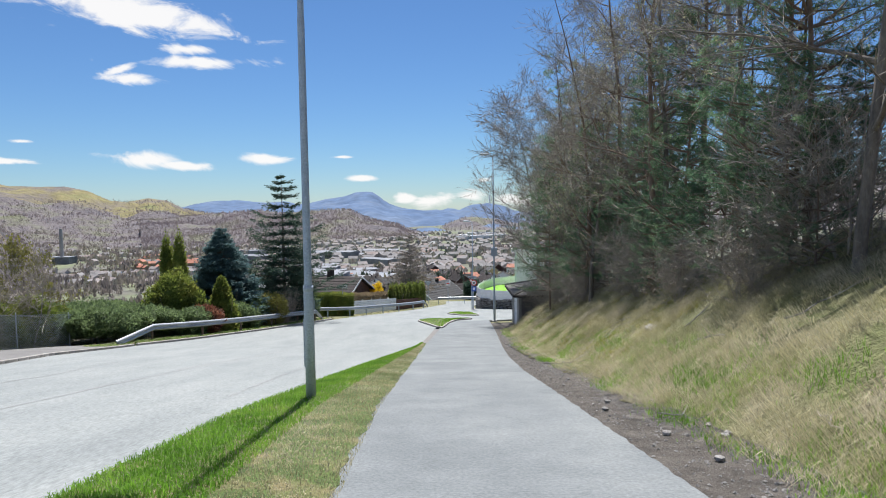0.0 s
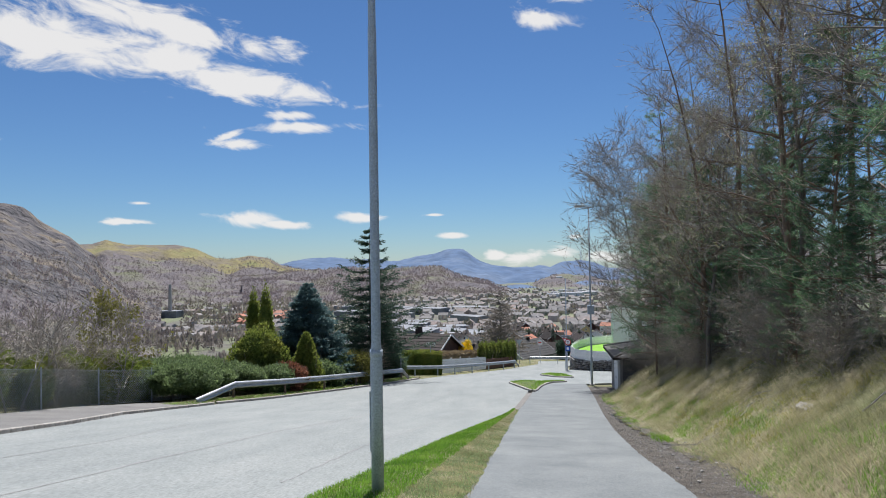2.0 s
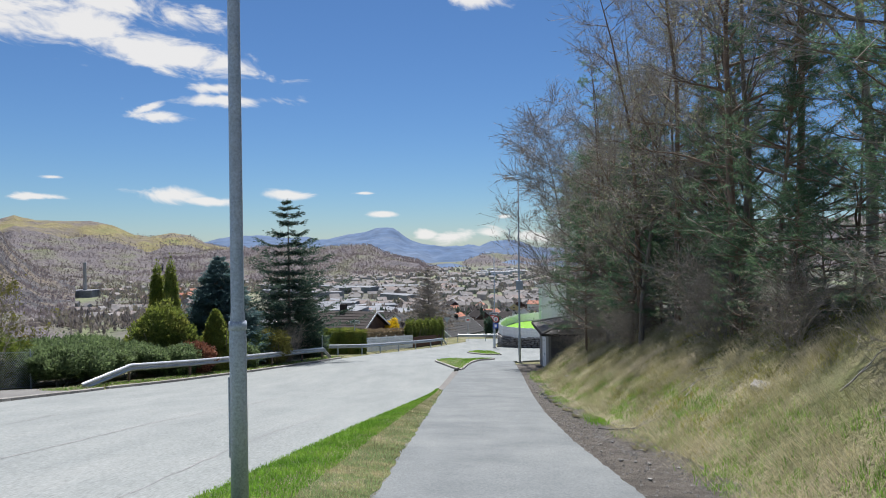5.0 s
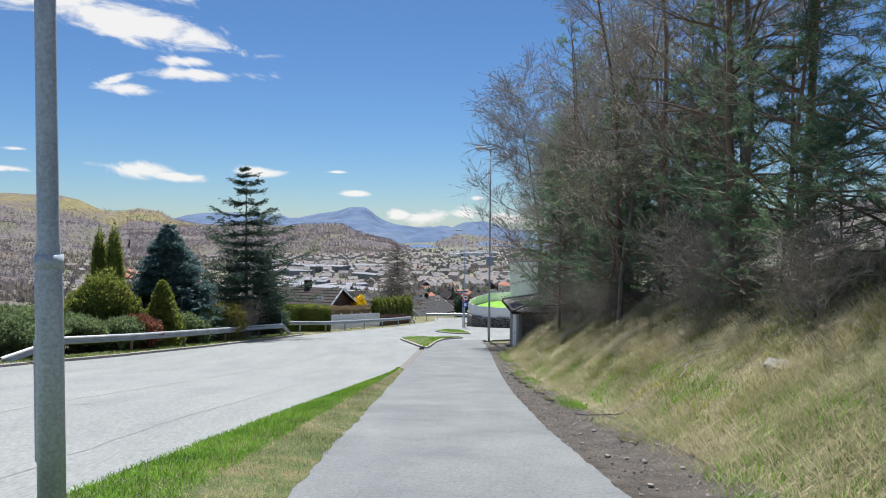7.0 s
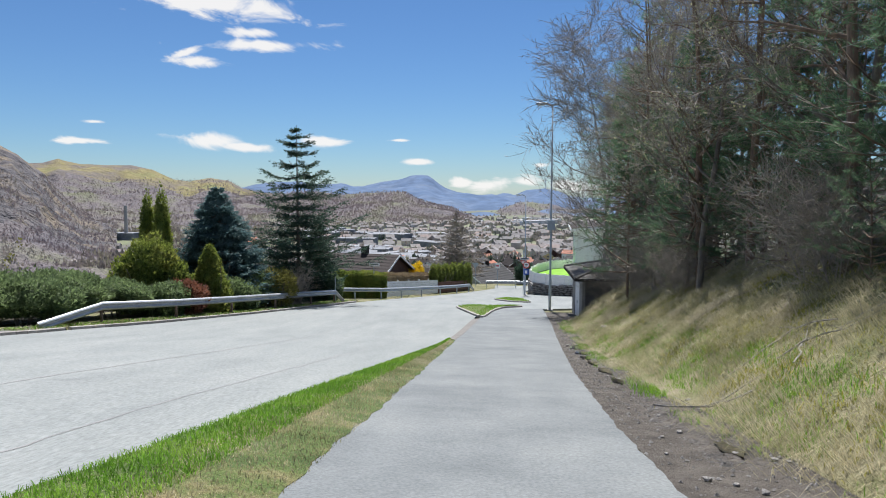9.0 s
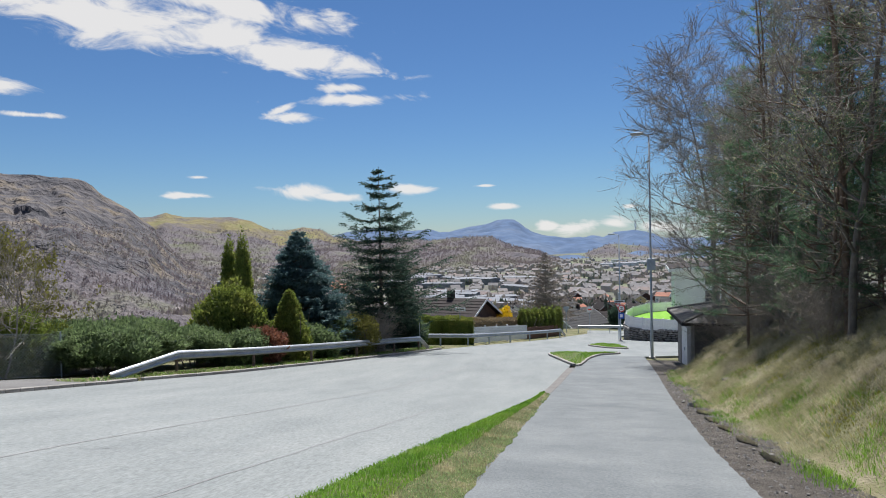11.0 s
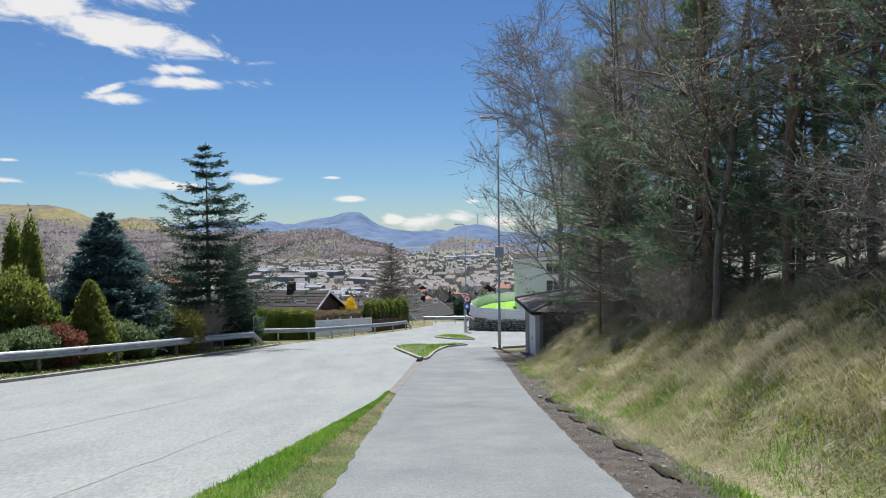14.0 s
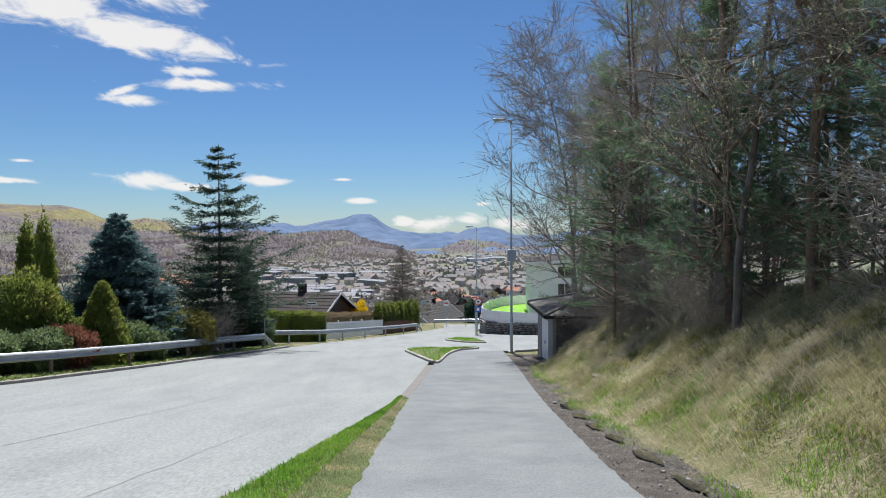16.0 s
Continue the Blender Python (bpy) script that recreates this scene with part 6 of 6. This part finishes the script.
plate("sign_bar", rect(0.65, 0.09), 0.006, BLACK, ob, (0.05, -0.064, 2.85))
ob = thing("notice_board", (3.62, 50.45, float(deck(3.62, 50.6)) + 4.9), "small grey steel cabinet strapped to the street lamp", "cabinet")
g = Geo()
g.box(-0.22, 0.22, -0.2, 0.08, 0, 0.62, None, 0.02)
part("box", g, STEEL, ob)
g = Geo()
g.box(-0.19, 0.19, -0.212, -0.2, 0.03, 0.59, None, 0.004)
part("door", g, STEEL, ob)
g = Geo()
g.box(-0.1, 0.1, 0.0, 0.24, 0.28, 0.33, None, 0.004)
part("strap", g, STEEL, ob)

# ---- the town in the valley ----
HOUSES = [make_house("house", 11, 8, 4.4, 2.6, WHITE, ROOFDK, "white timber house with a dark gable roof", "houses on the slope"), make_house("house", 12, 8.5, 3.4, 2.8, GREYWALL, ROOFGR, "grey house with a grey tiled roof", "houses on the slope"),
          make_house("house", 10, 8, 4.6, 2.4, TANWALL, ROOFGR, "ochre timber house with a grey roof", "houses on the slope"), make_house("house", 12, 9, 3.8, 3.0, BROWNWALL, ROOFDK, "dark-stained house with a black tiled roof", "houses on the slope"),
          make_house("house", 11, 8, 4.4, 2.6, WHITE, REDROOF, "white house with a red tiled roof", "houses on the slope")]
rr = random.Random(77)
placed = []
spots = [(1, -3.0, 150, 62), (3, 4.5, 172, 20), (0, 10.5, 190, -70), (1, -9, 188, 10)]
used = set()
while len(spots) < 125:
    az, r = radians(rr.uniform(-15, 9)), rr.uniform(165, 640)
    x, y = r * math.sin(az), r * math.cos(az)
    if all((x - p[1]) ** 2 + (y - p[2]) ** 2 > 15 ** 2 for p in spots):
        spots.append((rr.choice([0, 1, 1, 1, 2, 3, 3, 3, 4] if r > 330 else [0, 1, 1, 3, 3]), x, y, rr.choice([0, 20, -25, 70, 90, 110])))
for k, x, y, turn in spots:
    place_house(HOUSES[k], x, y, float(land(x, y)) + 0.3, turn + rr.uniform(-8, 8), k not in used)
    used.add(k)


def far_roofs(name, n, azr, rng, wall, roof, label, big=False, seed=3):
    """Houses too far off to tell one from another."""
    rr = random.Random(seed)
    g = Geo()
    gr = Geo()
    for _ in range(n):
        az, r = radians(rr.uniform(*azr)), rng[0] + (rng[1] - rng[0]) * rr.random() ** 1.3
        x, y = r * math.sin(az), r * math.cos(az)
        z = float(land(x, y))
        w, d, h = (rr.uniform(25, 60), rr.uniform(15, 30), rr.uniform(5, 9)) if big else (rr.uniform(9, 14), rr.uniform(7, 9), rr.uniform(3.5, 6))
        m = pose(x, y, z, 0, 0, rr.choice([0, 90, 30, -40]) + rr.uniform(-10, 10))
        g.box(-w / 2, w / 2, -d / 2, d / 2, -2, h, m)
        q = 0.6 if big else 2.6
        P = [m @ Vector(v) for v in ((-w / 2 - 0.4, -d / 2 - 0.4, h - 0.2), (w / 2 + 0.4, -d / 2 - 0.4, h - 0.2), (w / 2 + 0.4, 0, h + q), (-w / 2 - 0.4, 0, h + q), (-w / 2 - 0.4, d / 2 + 0.4, h - 0.2), (w / 2 + 0.4, d / 2 + 0.4, h - 0.2))]
        gr.quad(P[0], P[1], P[2], P[3])
        gr.quad(P[3], P[2], P[5], P[4])
        g.tri(*(m @ Vector(v) for v in ((-w / 2, -d / 2, h), (-w / 2, d / 2, h), (-w / 2, 0, h + q))))
        g.tri(*(m @ Vector(v) for v in ((w / 2, -d / 2, h), (w / 2, d / 2, h), (w / 2, 0, h + q))))
    ob = thing(name, (0, 0, 0), label, "houses")
    ob["kind"] = "stuff"
    part("walls", g, wall, ob)["kind"] = "stuff"
    part("roofs", gr, roof, ob)["kind"] = "stuff"


PALEROOF = mat("pale_metal_roof", [(0.16, 0.17, 0.19), (0.28, 0.29, 0.31)], 0.02, 0.9, 0, 0.3, spec=0.05)
FARGREY = mat("far_roof_grey", [(0.10, 0.095, 0.1), (0.2, 0.19, 0.19), (0.26, 0.17, 0.14)], 0.02, 0.8, 0, 0.3, spread=0.5)
FARWALL = mat("far_house_walls", [(0.24, 0.19, 0.16), (0.45, 0.42, 0.40), (0.55, 0.48, 0.38), (0.8, 0.8, 0.8)], 0.045, 0.8, 0, 0.3, spread=0.45)
far_roofs("distant_houses", 800, (-14, 12), (600, 1900), FARWALL, FARGREY, "distant pale houses with grey roofs in the valley", False, 3)
far_roofs("distant_houses", 160, (-34, -14), (700, 1500), FARWALL, FARGREY, "scattered distant houses across the river", False, 4)
far_roofs("distant_warehouses", 34, (-16, -5), (420, 1100), PALEROOF, PALEROOF, "long pale industrial sheds on the valley floor", True, 5)
far_roofs("distant_warehouses", 12, (0.4, 5.0), (1480, 1760), WHITE, PALEROOF, "white apartment blocks at the far end of town", True, 6)
far_roofs("distant_houses", 30, (-24.5, -20), (950, 1150), TANWALL, REDROOF, "cluster of orange and red roofed houses by the river", False, 8)

WOODS = mat("far_bare_woods", [(0.17, 0.15, 0.15), (0.24, 0.21, 0.19), (0.23, 0.225, 0.14)], 0.03, 0.95, 0, 0.5, per_island=0.25, through_light=0.45)
CONIF = mat("far_conifers", [(0.06, 0.085, 0.065), (0.10, 0.125, 0.09)], 0.03, 0.95, 0, 0.5, per_island=0.3, through_light=0.3)


def brush_tree(g, rr, p, h, n, cone=False):
    """A far-off tree: an airy crown of upright sprays."""
    for _ in range(n):
        t = rr.random() ** (1.4 if cone else 0.8)
        w = h * (0.24 * (1 - t) if cone else 0.36 * math.sin(math.pi * (0.15 + 0.8 * t)))
        a = rr.uniform(0, 6.283)
        r = w * math.sqrt(rr.random())
        c = p + Vector((r * math.cos(a), r * math.sin(a), h * (0.05 + 0.75 * t)))
        b = rr.uniform(0, 6.283)
        s = h * rr.uniform(0.5, 1.3) / (n ** 0.5 + 2)
        o = Vector((math.cos(b) * s * 0.6, math.sin(b) * s * 0.6, 0))
        up = Vector((rr.uniform(-0.4, 0.4) * s, rr.uniform(-0.4, 0.4) * s, s * (1.1 if cone else 1.8)))
        g.tri(c - o, c + o, c + up)


def far_woods(name, n, azr, rng, material, label, hr, seed, cone=False, keep=0.0, tris=12):
    rr = random.Random(seed)
    g = Geo()
    for _ in range(n):
        for _try in range(20):
            az, r = radians(rr.uniform(*azr)), rng[0] + (rng[1] - rng[0]) * rr.random()
            x, y = r * math.sin(az), r * math.cos(az)
            if noise.noise(Vector((x / 140, y / 140, seed))) > keep:
                break
        brush_tree(g, rr, Vector((x, y, float(land(x, y)))), rr.uniform(*hr), tris, cone)
    return solid(name, g, material, label, "woods", "", "stuff")


far_woods("distant_woods", 2600, (-46, -13), (380, 1500), WOODS, "bare grey-brown woods on the valley floor", (7, 13), 1, False, 0.0)
far_woods("distant_woods", 900, (-14, 10), (250, 1900), WOODS, "bare trees between the valley houses", (5, 10), 2, False, 0.05)
far_woods("distant_conifers", 500, (-20, 10), (220, 1500), CONIF, "dark conifers between the valley houses", (6, 12), 3, True, 0.05)
far_woods("distant_woods", 900, (-50, -16), (110, 380), WOODS, "bare trees on the slope below the gardens", (5, 9), 4, False, -0.1, 60)



def hill_woods(hill, n, hr, label, seed, low=0.0, high=1.0):
    """Bare woods standing on a hillside across the valley."""
    rr = random.Random(seed)
    me = hill.data
    zs = [v.co.z for v in me.vertices]
    z0, z1 = min(zs), max(zs)
    g = Geo()
    made = 0
    for _ in range(n * 30):
        f = me.polygons[rr.randrange(len(me.polygons))]
        c = f.center
        t = (c.z - z0) / (z1 - z0)
        if not low <= t <= high or noise.noise(c / 120 + Vector((seed, 0, 0))) < -0.5:
            continue
        p = [me.vertices[i].co for i in f.vertices]
        u, v = rr.random(), rr.random()
        q = p[0].lerp(p[1], u).lerp(p[3].lerp(p[2], u), v)
        h = rr.uniform(*hr)
        brush_tree(g, rr, q, h * 0.75, 7)
        made += 1
        if made >= n:
            break
    solid("hillside_woods", g, HILLWOOD, label, "woods", "", "stuff")


# crown colours are paler than bare woods, with distance haze mixed in
HILLWOOD = mat("hillside_bare_woods", [(0.175, 0.15, 0.165), (0.23, 0.195, 0.195), (0.21, 0.205, 0.15)], 0.012, 0.95, 0, 0.3, per_island=0.1, through_light=0.55)
hill_woods(MIDHILL, 9000, (4, 9), "bare and evergreen woods on the rounded hill", 2)
hill_woods(LEFTHILL, 11000, (5, 10), "bare woods on the lower heath slopes", 5, 0.0, 0.62)
hill_woods(FARCLIFF, 6000, (4, 8), "bare woods below the cliffs", 7, 0.0, 0.5)
hill_woods(RIGHTHILL, 3000, (6, 11), "bare woods on the low far hill", 8)

# river, access road, chimney, wind turbine
g = Geo()
bank = [(-38, 760), (-30, 800), (-24, 850), (-18.5, 900), (-15.5, 960)]
g.v = [((r + w) * math.sin(radians(a)), (r + w) * math.cos(radians(a)), -71.0) for a, r in bank for w in (0, 150 - 2 * abs(a + 25))]
g.f = [(2 * i, 2 * i + 1, 2 * i + 3, 2 * i + 2) for i in range(len(bank) - 1)]
solid("river", g, WATER, "calm grey-blue river on the valley floor", "water", "", "structure")


def valley_road(pts, w, label):
    g = Geo()
    P = [Vector(p) for p in pts]
    Q = []
    for a, b in zip(P, P[1:]):
        Q += [a.lerp(b, i / 10) for i in range(10)]
    for i in range(len(Q)):
        d = (Q[min(i + 1, len(Q) - 1)] - Q[max(0, i - 1)]).normalized()
        for s in (-w, w):
            p = Q[i] + Vector((-d.y, d.x)) * s
            g.v.append((p.x, p.y, float(land(p.x, p.y)) + 0.9))
    g.f = [(2 * i, 2 * i + 2, 2 * i + 3, 2 * i + 1) for i in range(len(Q) - 1)]
    solid("valley_road", g, ROAD, label, "road", "roads in the valley", "structure")


valley_road([(31, 600), (37, 680), (50, 800), (60, 910)], 4.5, "pale residential road climbing between the houses")
valley_road([(-14, 1080), (-22, 1250), (-40, 1550), (-63, 1900)], 9, "straight main road running up the valley")
valley_road([(-190, 900), (-130, 960), (-60, 1010), (-14, 1080)], 7, "main road curving through the town")
ob = thing("factory_chimney", (-541, 962, -71), "tall pale factory chimney in the valley", "chimney")
g = Geo()
g.tube([(0, 0, 0), (0, 0, 50)], [2.9, 2.1], 12, True)
part("shaft", g, CONC, ob)
g = Geo()
g.box(-16, 16, -12, 12, -1, 11, None, 0.3)
part("boiler_house", g, PALEROOF, ob)
for a, d, h, turn in ((3.74, 4590, 62, 20), (6.9, 4590, 40, 75)):
    ob = thing("wind_turbine", (d * math.sin(radians(a)), d * math.cos(radians(a)), 22 if h > 50 else -34), "white wind turbine on the mountain ridge", "wind turbine", "wind turbines")
    g = Geo()
    g.tube([(0, 0, -30), (0, 0, h)], [2.6, 1.6], 8, True)
    part("tower", g, WHITE, ob)
    g = Geo()
    g.box(-2, 2, -6, 4, h - 1, h + 3, None, 0.5)
    part("nacelle", g, WHITE, ob)
    for k in range(3):
        w = radians(turn + 120 * k)
        g = Geo()
        g.tube([(0, -6, h + 1), (math.cos(w) * h * 0.5, -6, h + 1 + math.sin(w) * h * 0.5), (math.cos(w) * h * 0.75, -6, h + 1 + math.sin(w) * h * 0.75)], [1.4, 1.2, 0.3], 6, True)
        part("blade", g, WHITE, ob)

# fallen sticks and bleached stems on the bank
rr = random.Random(12)
for i in range(34):
    y = rr.uniform(6, 38)
    x = float(toe(y)) + rr.uniform(0.0, 3.4)
    L = rr.uniform(0.5, 1.7)
    a = rr.uniform(0, 6.283)
    g = Geo()
    pts = []
    for t in np.linspace(-0.5, 0.5, 6):
        px, py = x + math.cos(a) * L * t + rr.uniform(-0.04, 0.04), y + math.sin(a) * L * t
        pts.append((px, py, float(land(px, py)) + 0.05 + rr.uniform(0, 0.04)))
    g.tube(pts, [0.012, 0.012, 0.01, 0.009, 0.007, 0.004], 5, True)
    for k in (2, 3):
        b = Vector(pts[k])
        g.tube([b, b + Vector((rr.uniform(-0.25, 0.25), rr.uniform(-0.25, 0.25), rr.uniform(0.02, 0.2)))], [0.006, 0.003], 4)
    solid("fallen_stick", g, BIRCHBARK if i % 3 else TWIG, "bleached fallen stick lying in the bank grass", "stick", "sticks on the bank")
